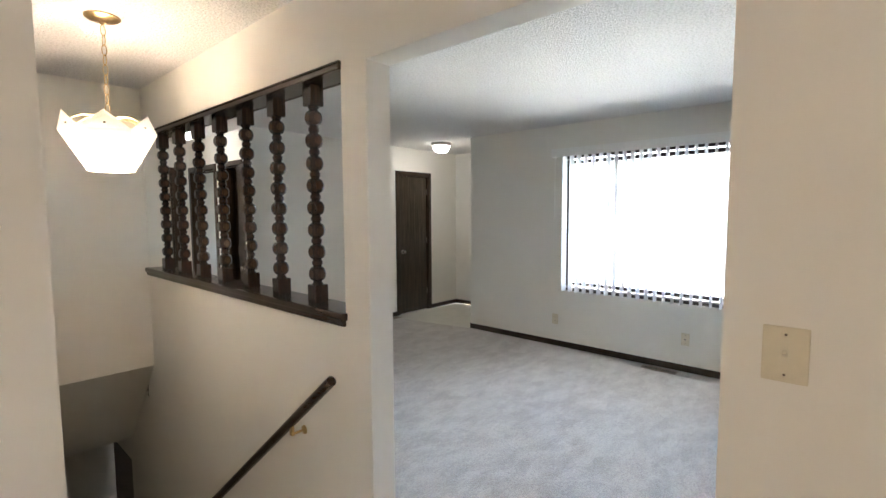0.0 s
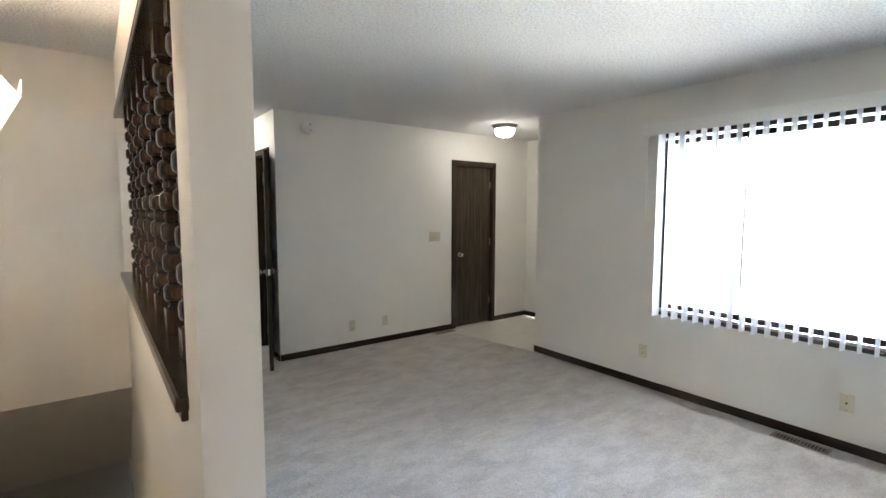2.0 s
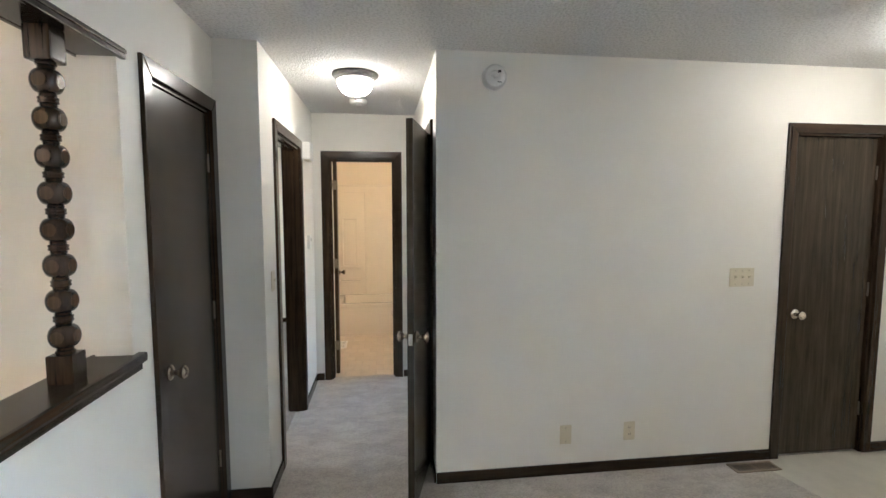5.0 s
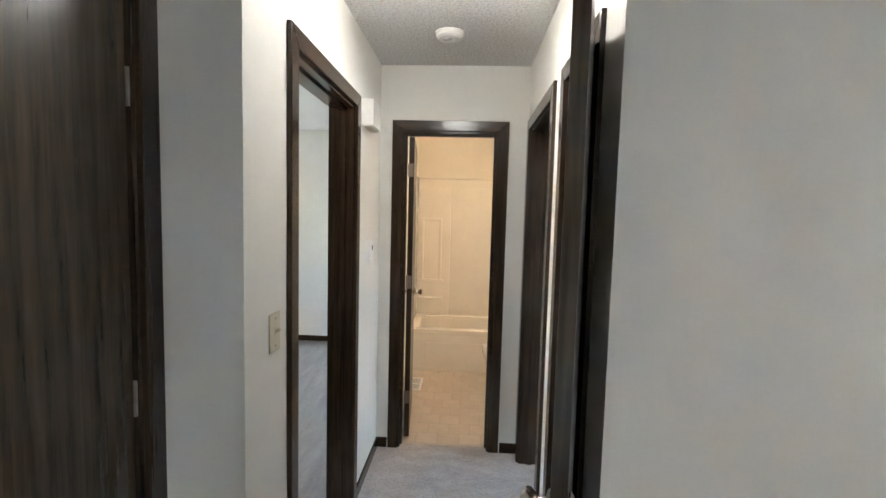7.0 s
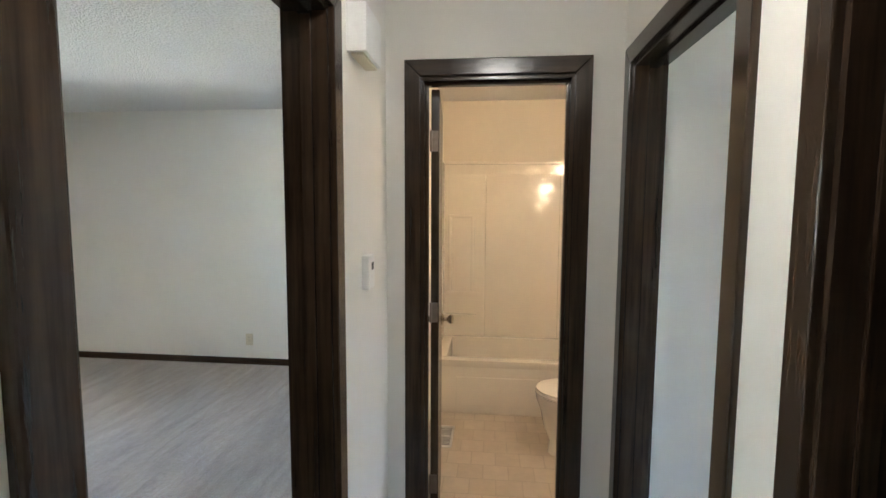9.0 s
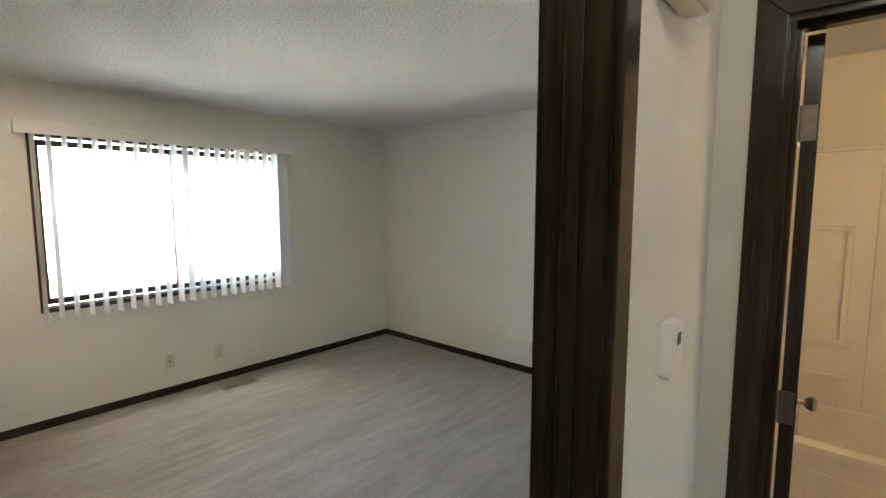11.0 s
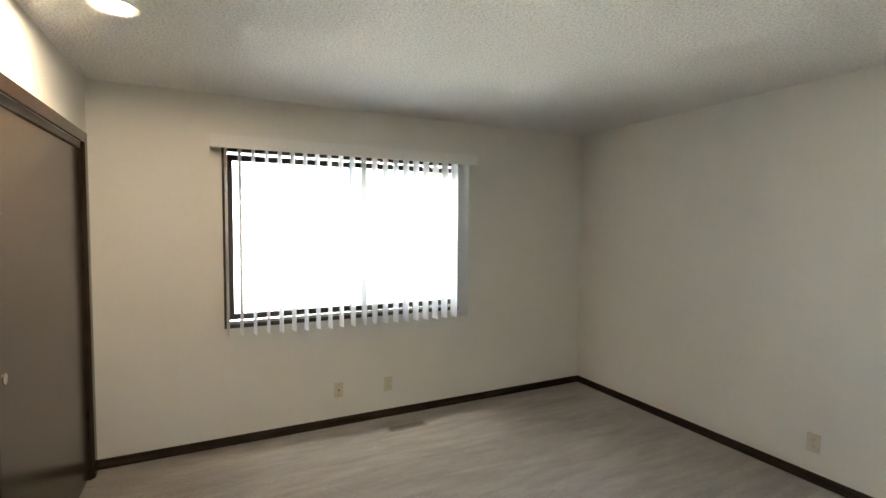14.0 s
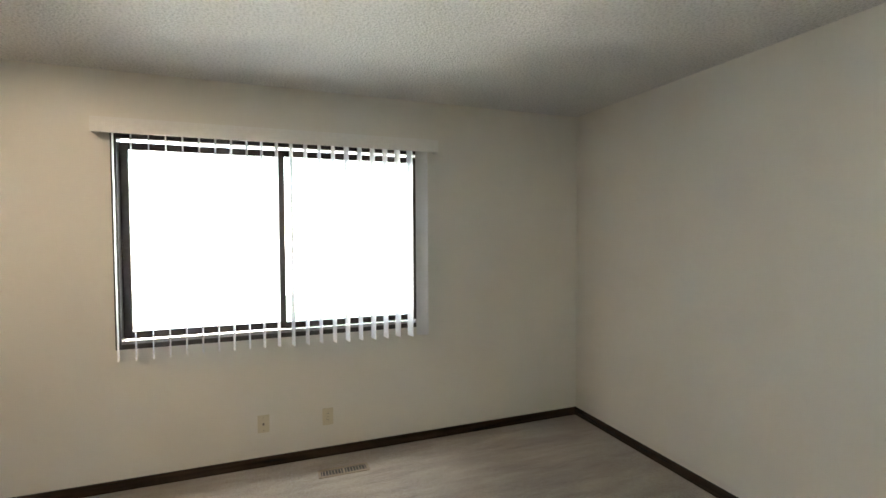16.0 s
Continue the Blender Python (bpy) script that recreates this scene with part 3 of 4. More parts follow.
# ---- windows and blinds ----
def ring_x(bm, x0, x1, ya, yb, za, zb, w):
    """A rectangular frame lying in a wall along y."""
    box(bm, x0, x1, ya, ya + w, za, zb, 0.003)
    box(bm, x0, x1, yb - w, yb, za, zb, 0.003)
    box(bm, x0, x1, ya + w, yb - w, za, za + w, 0.003)
    box(bm, x0, x1, ya + w, yb - w, zb - w, zb, 0.003)


def pane(parent, x, ya, yb, za, zb):
    g = part("pane", boxes((x - 0.002, x + 0.002, ya, yb, za, zb)), PANE, parent, "clear glass pane")
    g.visible_shadow = False
    return g


def slider_window(name, label, x_in, s, rect, splits):
    """A bronze sliding window; s points outwards along x, splits are the sash borders along y."""
    ya, yb, za, zb = rect
    w = thing(name, label, "window", kind="structure")

    def xs(a, b):
        return sorted((x_in + s * a, x_in + s * b))

    bm = bmesh.new()
    ring_x(bm, *xs(-0.006, 0.012), ya - 0.004, yb + 0.004, za - 0.004, zb + 0.004, 0.030)
    ring_x(bm, *xs(0.012, 0.11), ya, yb, za, zb, 0.022)
    part("window_frame", bm, BRONZE, w, "dark bronze window frame")
    bm = boxes((*xs(0.03, 0.034), ya + 0.022, yb - 0.022, za + 0.022, za + 0.040), (*xs(0.06, 0.064), ya + 0.022, yb - 0.022, za + 0.022, za + 0.036))
    part("sill_track", bm, STEEL, w, "bare metal sill track")
    edges = [ya + 0.022, *splits, yb - 0.022]
    for k, (a, b) in enumerate(zip(edges, edges[1:])):
        depth = 0.045 if k % 2 else 0.072
        a2, b2 = (a - 0.022 if k else a), (b + 0.022 if k < len(edges) - 2 else b)
        bm = bmesh.new()
        ring_x(bm, *xs(depth, depth + 0.024), a2, b2, za + 0.042, zb - 0.035, 0.045)
        sash = part("sash", bm, BRONZE, w, "dark bronze sliding sash")
        pane(sash, x_in + s * (depth + 0.012), a2 + 0.043, b2 - 0.043, za + 0.085, zb - 0.078)
    for y in splits:
        for z in ((za + zb) / 2 - 0.02,) if len(splits) == 1 else (za + 0.42, zb - 0.42):
            part("latch", boxes((*xs(0.02, 0.045), y - 0.012, y + 0.012, z - 0.03, z + 0.03), bevel=0.004), DARKP, w, "black window latch")
    return w


def vertical_blind(label, x_in, s, ya, yb, z_top, z_bot, pitch, turn, y_first, count, end_turn=None):
    """Vinyl valance with hanging vertical slats; s points into the room."""
    b = thing("vertical_blind", label, "blind", (x_in, (ya + yb) / 2, z_top))
    yc = (ya + yb) / 2

    def xs(a, c):
        return sorted((s * a, s * c))

    part("valance", boxes((*xs(0.095, 0.103), ya - yc, yb - yc, -0.085, 0.0), (*xs(0.0, 0.095), ya - yc, ya - yc + 0.006, -0.085, 0.0),
                          (*xs(0.0, 0.095), yb - yc - 0.006, yb - yc, -0.085, 0.0), (*xs(0.0, 0.095), ya - yc, yb - yc, 0.0, 0.004)), WHITEP, b, "white vinyl valance")
    part("headrail", boxes((*xs(0.035, 0.075), ya - yc + 0.02, yb - yc - 0.02, -0.06, -0.02)), WHITEP, b, "white metal headrail")
    n = 6
    bm = bmesh.new()
    rows = []
    for side in (0, 1):
        row = []
        for k in range(n + 1):
            u = (k / n - 0.5) * 0.089
            c = 0.006 * (1 - (2 * k / n - 1) ** 2) + 0.0009 * side
            row.append((bm.verts.new((u, c, -0.055)), bm.verts.new((u, c, z_bot - z_top))))
        rows.append(row)
    f0, f1 = rows
    for k in range(n):
        bm.faces.new((f0[k][0], f0[k + 1][0], f0[k + 1][1], f0[k][1]))
        bm.faces.new((f1[k][1], f1[k + 1][1], f1[k + 1][0], f1[k][0]))
        bm.faces.new((f0[k][1], f0[k + 1][1], f1[k + 1][1], f1[k][1]))
    bm.faces.new((f0[0][0], f0[0][1], f1[0][1], f1[0][0]))
    bm.faces.new((f0[n][1], f0[n][0], f1[n][0], f1[n][1]))
    first = part("slat", bm, SLAT, b, "", True)
    rnd = random.Random(5)
    for k in range(count):
        ob = first if k == 0 else new("slat", first.data)
        ob.parent = b
        a = turn + rnd.uniform(-2.0, 2.0)
        if end_turn is not None and k == count - 1:
            a = end_turn
        ob.matrix_basis = pose(s * 0.055, y_first + k * pitch - yc, 0, 0, rnd.uniform(-0.15, 0.15), a)
    return b


slider_window("window_1", "bronze-framed picture window with sliding ends", EAST, 1, LW, [1.31, 2.670])
slider_window("window_2", "bronze-framed sliding bedroom window", BW, -1, BWIN, [7.80])
vb = vertical_blind("white vinyl vertical blind, slats turned open, living room", EAST, -1, 0.50, 3.412, 2.166, 0.605, 0.081, -4, 0.60, 34)
part("tilt_wand", lathe([(0.0, -0.75), (0.003, -0.75), (0.003, -0.05), (0.0, -0.05)], 8, at=(-0.05, 1.44, 0)), WHITEP, vb, "thin white control wand")
vertical_blind("white vinyl vertical blind, slats turned open, bedroom", BW, 1, 6.793, 8.862, 2.148, 0.752, 0.0888, 10, 6.885, 22, 60)
# unseen window, added so that daylight reaches the side room
sw = thing("window_3", "plain unseen window added to light the side room", "window", kind="structure")
bm = bmesh.new()
ring_x(bm, 5.62, 5.68, 6.85, 7.6, 0.9, 2.0, 0.05)
part("window_frame", bm, BRONZE, sw)
pane(sw, 5.65, 6.89, 7.56, 0.94, 1.96)


# ---- railing opening ----
ra, rb, rz0, rz1 = RAIL
sill = tagged(part("railing_sill", boxes((RX0 - 0.028, RX1 + 0.028, ra - 0.012, rb + 0.045, rz0, rz0 + 0.034), bevel=0.010), TRIMY), "dark-stained wooden sill under the turned posts", "sill", kind="structure")
for a, b2 in ((RX0 - 0.016, RX0), (RX1, RX1 + 0.016)):
    tagged(part("sill_moulding", boxes((a, b2, ra - 0.004, rb + 0.03, rz0 - 0.026, rz0), bevel=0.006), TRIMY), "dark-stained moulding under the railing sill", "trim", kind="structure")
tagged(part("railing_header", boxes((RX0 - 0.004, RX1 + 0.004, ra, rb, rz1 - 0.022, rz1)), TRIMY), "dark-stained board across the railing opening", "trim", kind="structure")
for a, b2 in ((RX0 - 0.016, RX0), (RX1, RX1 + 0.016)):
    tagged(part("header_moulding", boxes((a, b2, ra - 0.004, rb + 0.03, rz1 - 0.024, rz1 + 0.012), (a - 0.004 if a < 1.4 else a, b2 if a < 1.4 else b2 + 0.004, ra - 0.004, rb + 0.03, rz1 - 0.006, rz1 + 0.008), bevel=0.004), TRIMY), "dark-stained moulding over the turned posts", "trim", kind="structure")


def turned_post(at, height):
    """A spindle of eight flattened balls between rings, with square blocks at both ends."""
    p = thing("turned_post", "dark-stained turned wooden post with flattened balls, on the sill", "baluster", at, group="railing posts")
    b = 0.0345
    part("base_block", boxes((-b, b, -b, b, 0, 0.085), bevel=0.006), TURNED, p)
    part("top_block", boxes((-b, b, -b, b, height - 0.095, height), bevel=0.008), TURNED, p)
    z0, z1 = 0.085, height - 0.095
    step = (z1 - z0) / 8
    ball = 0.033                      # half height of a ball
    prof = [(0.022, z0 - 0.001)]
    neck = step / 2 - ball            # half height of the rings between two balls
    for k in range(8):
        c = z0 + step * (k + 0.5)
        low = [(0.023, 0.0), (0.0295, 0.0018), (0.0315, 0.0052), (0.0295, 0.0086), (0.0225, 0.0104), (0.0255, 0.0122), (0.0265, 0.0140), (0.0240, 0.0160), (0.0225, neck - 0.001)]
        prof += [(rr * 0.8, c - step / 2 + z) for rr, z in low[1:]]
        for q in range(1, 14):
            u = -math.cos(math.pi * q / 14)
            prof.append((0.0185 + 0.0210 * math.sqrt(max(0, 1 - u * u)), c + ball * u))
        prof += [(rr * 0.8, c + step / 2 - z) for rr, z in reversed(low[1:])]
    prof.append((0.022, z1 + 0.001))
    part("spindle", lathe(prof, 40, 0.0338), TURNED, p, "", True)
    disc = None
    for k in range(8):
        c = z0 + step * (k + 0.5)
        for q in range(4):
            if disc is None:
                disc = part("medallion", lathe([(0.0188, 0.0315), (0.0188, 0.0341), (0.0180, 0.0347), (0.0, 0.0347)], 24, axis="x", caps=False), MEDAL, p, "", True)
                ob = disc
            else:
                ob = new("medallion", disc.data)
                ob.parent = p
            ob.matrix_basis = pose(0, 0, c, 0, 0, 90 * q)
    return p


PH = rz1 - 0.022 - (rz0 + 0.034)
post = turned_post(((RX0 + RX1) / 2, 2.738, rz0 + 0.034), PH)
for k in range(1, 7):
    copy_thing(post, pose((RX0 + RX1) / 2, 2.738 + 0.337 * k, rz0 + 0.034, 0, 0, 0))

# handrail on the stair side
hr = thing("handrail", "dark-stained round handrail sloping down the stair wall", "handrail", (1.352, 2.45, 0.785))
sl = Vector((0, 1, -0.836)).normalized()
bm = lathe([(0.0, -0.012), (0.012, -0.010), (0.022, 0.0), (0.023, 0.02), (0.023, 4.2), (0.0, 4.21)], 18)
bm.transform(sl.to_track_quat("Z", "Y").to_matrix().to_4x4())
part("rail", bm, TRIMY, hr, "", True)
for dd in (0.42, 1.9, 3.4):
    c = sl * dd
    bm = lathe([(0.0, 0.0), (0.022, 0.0), (0.02, 0.006), (0.006, 0.010), (0.006, 0.066), (0.0, 0.067)], 14, axis="x", at=(0.067, c.y + 0.01, c.z - 0.07), sign=-1)
    box(bm, -0.006, 0.006, c.y - 0.002, c.y + 0.022, c.z - 0.075, c.z - 0.015, 0.003)
    part("bracket", bm, BRASS, hr, "small brass handrail bracket", True)


# ---- lamps ----
def dome_lamp(x, y, glass=None):
    l = thing("ceiling_light", "lit frosted dome ceiling light with a pewter ring", "ceiling light", (x, y, H), group="dome lights")
    part("ring", lathe([(0.0, 0.0), (0.146, 0.0), (0.149, -0.010), (0.141, -0.018), (0.132, -0.022), (0.128, -0.040), (0.118, -0.046), (0.0, -0.040)], 40), PEWTER, l, "brushed pewter ring", True)
    part("dome", lathe([(0.115, -0.044), (0.113, -0.062), (0.105, -0.086), (0.088, -0.108), (0.066, -0.124), (0.030, -0.131), (0.0, -0.132)], 40), glass or DOME, l, "glowing white glass dome", True)
    part("finial", lathe([(0.0, -0.128), (0.020, -0.130), (0.018, -0.137), (0.008, -0.141), (0.010, -0.150), (0.004, -0.160), (0.0, -0.161)], 16), PEWTER, l, "small pewter finial", True)


dome_lamp(2.24, 6.45)
dome_lamp(5.10, 5.21)
# unseen lamp added behind the start, brightens the switch wall with warm light
dome_lamp(-0.55, 0.30, DOME_FILL)

pend = thing("pendant_lamp", "lit pendant with frosted glass panels on a brass chain", "pendant lamp", (0.893, 3.62, H))
part("canopy", lathe([(0.0, 0.0), (0.075, 0.0), (0.076, -0.006), (0.066, -0.014), (0.045, -0.022), (0.016, -0.028), (0.006, -0.040), (0.0, -0.041)], 28), BRASS, pend, "brass ceiling canopy", True)


def chain_link(z, turn):
    bm = bmesh.new()
    n, m, rr = 20, 6, 0.0021
    rings = []
    for k in range(n):
        a = 2 * math.pi * k / n
        c = Vector((0.0115 * math.cos(a), 0, 0.026 * math.sin(a)))
        out = Vector((math.cos(a), 0, math.sin(a)))
        rings.append([bm.verts.new(c + out * rr * math.cos(2 * math.pi * q / m) + Vector((0, 1, 0)) * rr * math.sin(2 * math.pi * q / m)) for q in range(m)])
    for k in range(n):
        a, b = rings[k], rings[(k + 1) % n]
        for q in range(m):
            bm.faces.new((a[q], a[(q + 1) % m], b[(q + 1) % m], b[q]))
    bm.transform(pose(0, 0, z, 0, 0, turn))
    return bm


for k in range(9):
    part("chain_link", chain_link(-0.064 - 0.0468 * k, 90 * (k % 2) + 20), BRASS, pend, "", True)
part("hub", lathe([(0.0, -0.465), (0.010, -0.466), (0.016, -0.480), (0.008, -0.492), (0.012, -0.505), (0.012, -0.60), (0.03, -0.615), (0.03, -0.625), (0.0, -0.63)], 16), BRASS, pend, "brass centre stem", True)
for k in range(6):
    a = radians(60 * k + 12)
    ca, sa = math.cos(a), math.sin(a)
    tx, ty = -sa, ca
    top, mid, low = -0.475, -0.555, -0.742
    half_t, half_b = 0.100, 0.047
    rt, rm, rb2 = 0.190, 0.174, 0.084
    pts = [(rb2, -half_b, low), (rb2, half_b, low), (rm, half_t, mid), (rt, 0.0, top), (rm, -half_t, mid)]
    bm = bmesh.new()
    f = bm.faces.new([bm.verts.new((r * ca + w * tx, r * sa + w * ty, z)) for r, w, z in pts])
    ex = bmesh.ops.extrude_face_region(bm, geom=[f])
    for v in [g for g in ex["geom"] if isinstance(g, bmesh.types.BMVert)]:
        v.co += Vector((ca, sa, 0.35)).normalized() * 0.004
    bmesh.ops.recalc_face_normals(bm, faces=bm.faces)
    part("glass_panel", bm, FROST, pend, "textured frosted glass panel")
    part("panel_screw", lathe([(0.0, 0.0), (0.006, 0.001), (0.006, 0.006), (0.0, 0.008)], 10, at=(0.178 * ca, 0.178 * sa, -0.535)), DARKP, pend)
    # curved wire arm holding the panel
    cu = [(0.012, -0.49), (0.06, -0.478), (0.11, -0.482), (0.15, -0.50), (0.174, -0.532)]
    bm = bmesh.new()
    prev = None
    for r, z in cu:
        ring = [bm.verts.new((r * ca + 0.003 * math.cos(q) * tx, r * sa + 0.003 * math.cos(q) * ty, z + 0.003 * math.sin(q))) for q in (0, 1.57, 3.14, 4.71)]
        if prev:
            for q in range(4):
                bm.faces.new((prev[q], prev[(q + 1) % 4], ring[(q + 1) % 4], ring[q]))
        prev = ring
    part("arm", bm, BRASS, pend, "", True)
for k in range(3):
    a = radians(120 * k + 40)
    part("bulb", lathe([(0.0, -0.69), (0.014, -0.685), (0.020, -0.665), (0.016, -0.64), (0.008, -0.615), (0.0, -0.61)], 14, at=(0.055 * math.cos(a), 0.055 * math.sin(a), 0)), BULB, pend, "glowing candle bulb", True)

dl = thing("downlight", "lit round recessed downlight in the bedroom ceiling", "downlight", (-1.014, 6.45, H))
part("trim_ring", lathe([(0.070, 0.0), (0.095, 0.0), (0.095, -0.004), (0.088, -0.008), (0.072, -0.004)], 36, caps=False), WHITEP, dl, "white trim ring", True)
part("lens", lathe([(0.0, -0.003), (0.074, -0.003), (0.074, 0.0), (0.0, 0.0)], 36), SPOT, dl, "glowing lens", True)

vl = thing("vanity_light", "lit warm globe bulb light on the bathroom wall", "wall light", (3.16, 8.15, 2.02))
part("back_plate", boxes((-0.03, 0.0, -0.3, 0.3, -0.05, 0.05), bevel=0.006), NICKEL, vl)
for y in (-0.2, 0.0, 0.2):
    part("globe_bulb", lathe([(0.0, 0.0), (0.02, 0.0), (0.022, 0.02), (0.045, 0.045), (0.05, 0.07), (0.04, 0.10), (0.02, 0.115), (0.0, 0.118)], 18, axis="x", at=(-0.03, y, 0), sign=-1), VANITY, vl, "glowing globe bulb", True)


# ---- wall plates, vents, alarms ----
def plate(kind, at, facing, w=0.072, label=""):
    """A cover plate; local -y faces the room. kind: duplex, blank, coax, toggle, toggle3."""
    rz = {"-y": 0, "+y": 180, "-x": -90, "+x": 90}[facing]
    names = {"duplex": "wall_outlet", "coax": "coax_plate", "blank": "phone_plate", "toggle": "light_switch", "toggle3": "light_switch"}
    cats = {"duplex": "outlet", "coax": "wall plate", "blank": "wall plate", "toggle": "light switch", "toggle3": "light switch"}
    p = thing(names[kind], label, cats[kind], at, rz)
    part("cover_plate", boxes((-w / 2, w / 2, -0.006, 0, -0.058, 0.058), bevel=0.003), ALMOND, p)
    if kind == "duplex":
        for z in (-0.021, 0.021):
            part("receptacle", lathe([(0.0, 0.006), (0.0165, 0.006), (0.0165, 0.008), (0.0, 0.008)], 16, axis="y", at=(0, 0, z), sign=-1), ALMOND, p)
            for x in (-0.006, 0.006):
                part("slot", boxes((x - 0.0012, x + 0.0012, -0.0088, -0.0078, z - 0.002, z + 0.007)), DARKP, p)
    if kind == "coax":
        part("jack", lathe([(0.0, 0.004), (0.006, 0.006), (0.006, 0.014), (0.0, 0.014)], 12, axis="y", sign=-1), DARKP, p)
    xs = {"toggle": (0.0,), "toggle3": (-0.046, 0.0, 0.046)}.get(kind, ())
    for x in xs:
        part("slot_frame", boxes((x - 0.006, x + 0.006, -0.0075, -0.0055, -0.013, 0.013)), ALMOND, p)
        bm = boxes((-0.0042, 0.0042, -0.017, 0.0, -0.005, 0.005), bevel=0.0015)
        bm.transform(pose(x, -0.005, 0.001, -28, 0, 0))
        part("toggle", bm, ALMOND, p)
    for x in xs or (0.0,):
        for z in ((-0.042, 0.042) if kind != "duplex" else (0.0,)):
            part("screw", lathe([(0.0, 0.0055), (0.003, 0.0055), (0.0025, 0.0072), (0.0, 0.0072)], 8, axis="y", at=(x, 0, z), sign=-1), NICKEL, p)
    return p


plate("blank", (3.495, FAR, 0.205), "-y", label="almond plastic wall plate above the baseboard")
plate("duplex", (3.905, FAR, 0.204), "-y", label="almond duplex outlet above the baseboard")
plate("toggle3", (4.614, FAR, 1.148), "-y", 0.165, label="almond triple switch plate beside the closet door")
plate("duplex", (EAST, 3.396, 0.263), "-x", label="almond duplex outlet under the living room window")
plate("coax", (EAST, 2.027, 0.268), "-x", label="almond cable jack plate under the living room window")
plate("toggle", (RX0, 0.935, 1.19), "-x", 0.080, label="almond single switch plate beside the passage")
plate("toggle", (HL, 6.072, 1.157), "+x", label="almond single switch plate beside the bedroom door")
plate("coax", (BW, 7.668, 0.240), "+x", label="almond cable jack plate under the bedroom window")
plate("duplex", (BW, 8.081, 0.230), "+x", label="almond duplex outlet under the bedroom window")
plate("duplex", (-0.165, BN, 0.207), "-y", label="almond duplex outlet on the bare bedroom wall")


def floor_vent(at, rz, mat, label, length=0.32, width=0.10):
    v = thing("floor_register", label, "floor vent", at, rz)
    a, b, e = length / 2, width / 2, 0.016
    part("frame", boxes((-a, a, -b, -b + e, 0, 0.006), (-a, a, b - e, b, 0, 0.006), (-a, -a + e, -b + e, b - e, 0, 0.006), (a - e, a, -b + e, b - e, 0, 0.006), (-0.006, 0.006, -b + e, b - e, 0, 0.005)), mat, v)
    # flat dark sheet under the louvres, painted as the shade of the duct
    part("duct_shade", boxes((-a + e, a - e, -b + e, b - e, 0.0005, 0.0015)), DARKP, v, "flat dark sheet in place of the duct's shade")
    n = 15
    for k in range(n):
        x = -a + e + (k + 0.5) * (length - 2 * e) / n
        if abs(x) < 0.01:
            continue
        part("louvre", boxes((x - 0.0022, x + 0.0022, -b + e, b - e, 0.0015, 0.0048)), mat, v)
    return v


VENT = plain("tan_metal", (0.30, 0.245, 0.19), 0.45, 0.3, 0.1)
floor_vent((4.925, 2.225, FL), 90, VENT, "tan metal floor register under the living room window")
floor_vent((4.70, 5.825, FL), 0, VENT, "tan metal floor register beside the closet door", 0.30, 0.10)
floor_vent((-2.01, 8.15, FL), 90, VENT, "tan metal floor register under the bedroom window")
floor_vent((1.90, 8.88, FL - 0.004), 90, WHITEP, "white metal floor register by the bathtub", 0.30, 0.13)

gr = thing("return_grille", "white return air grille low on the side room wall", "wall vent", (2.965, HE, 0.18))
part("frame", boxes((-0.11, 0.11, -0.006, 0, -0.14, -0.12), (-0.11, 0.11, -0.006, 0, 0.12, 0.14), (-0.11, -0.09, -0.006, 0, -0.12, 0.12), (0.09, 0.11, -0.006, 0, -0.12, 0.12)), WHITEP, gr)
# dark sheet behind the slats, in place of the shade inside
part("grille_shade", boxes((-0.09, 0.09, -0.002, -0.001, -0.12, 0.12)), DARKP, gr)
for k in range(12):
    part("louvre", boxes((-0.09, 0.09, -0.006, -0.002, -0.115 + 0.02 * k, -0.104 + 0.02 * k)), WHITEP, gr)


def smoke_alarm(at, axis, sign, label):
    a = thing("smoke_alarm", label, "smoke alarm", at)
    part("base", lathe([(0.0, 0.0), (0.072, 0.0), (0.072, 0.010), (0.0, 0.010)], 32, axis=axis, sign=sign), WHITEP, a, "", True)
    part("cover", lathe([(0.068, 0.010), (0.067, 0.024), (0.056, 0.034), (0.030, 0.036), (0.028, 0.030), (0.012, 0.030), (0.010, 0.036), (0.0, 0.036)], 32, axis=axis, sign=sign), WHITEP, a, "", True)
    return a


sa1 = smoke_alarm((3.032, FAR, 2.30), "y", -1, "round white smoke alarm high on the wall")
part("test_button", boxes((0.015, 0.030, -0.038, -0.03, 0.02, 0.032)), DARKP, sa1)
part("sounder_slot", boxes((0.012, 0.036, -0.037, -0.034, -0.034, -0.030)), DARKP, sa1)
smoke_alarm((2.221, 7.18, H), "z", -1, "round white smoke alarm on the hallway ceiling")

th = thing("thermostat", "small white thermostat on the hallway wall", "thermostat", (HL, 7.372, 1.294))
part("body", boxes((0, 0.026, -0.040, 0.040, -0.058, 0.058), bevel=0.006), WHITEP, th)
part("screen", boxes((0.026, 0.0268, -0.004, 0.022, 0.006, 0.032)), DARKP, th, "dark display")
part("button", boxes((0.026, 0.028, -0.004, 0.022, -0.022, -0.008), bevel=0.001), WHITEP, th)
ch = thing("door_chime", "white plastic door chime box on the hallway wall", "door chime", (HL, 7.285, 2.040))
part("body", boxes((0, 0.062, -0.095, 0.095, -0.070, 0.070), bevel=0.008), WHITEP, ch)
part("foot_grille", boxes((0.012, 0.050, -0.08, 0.08, -0.078, -0.070)), ALMOND, ch)

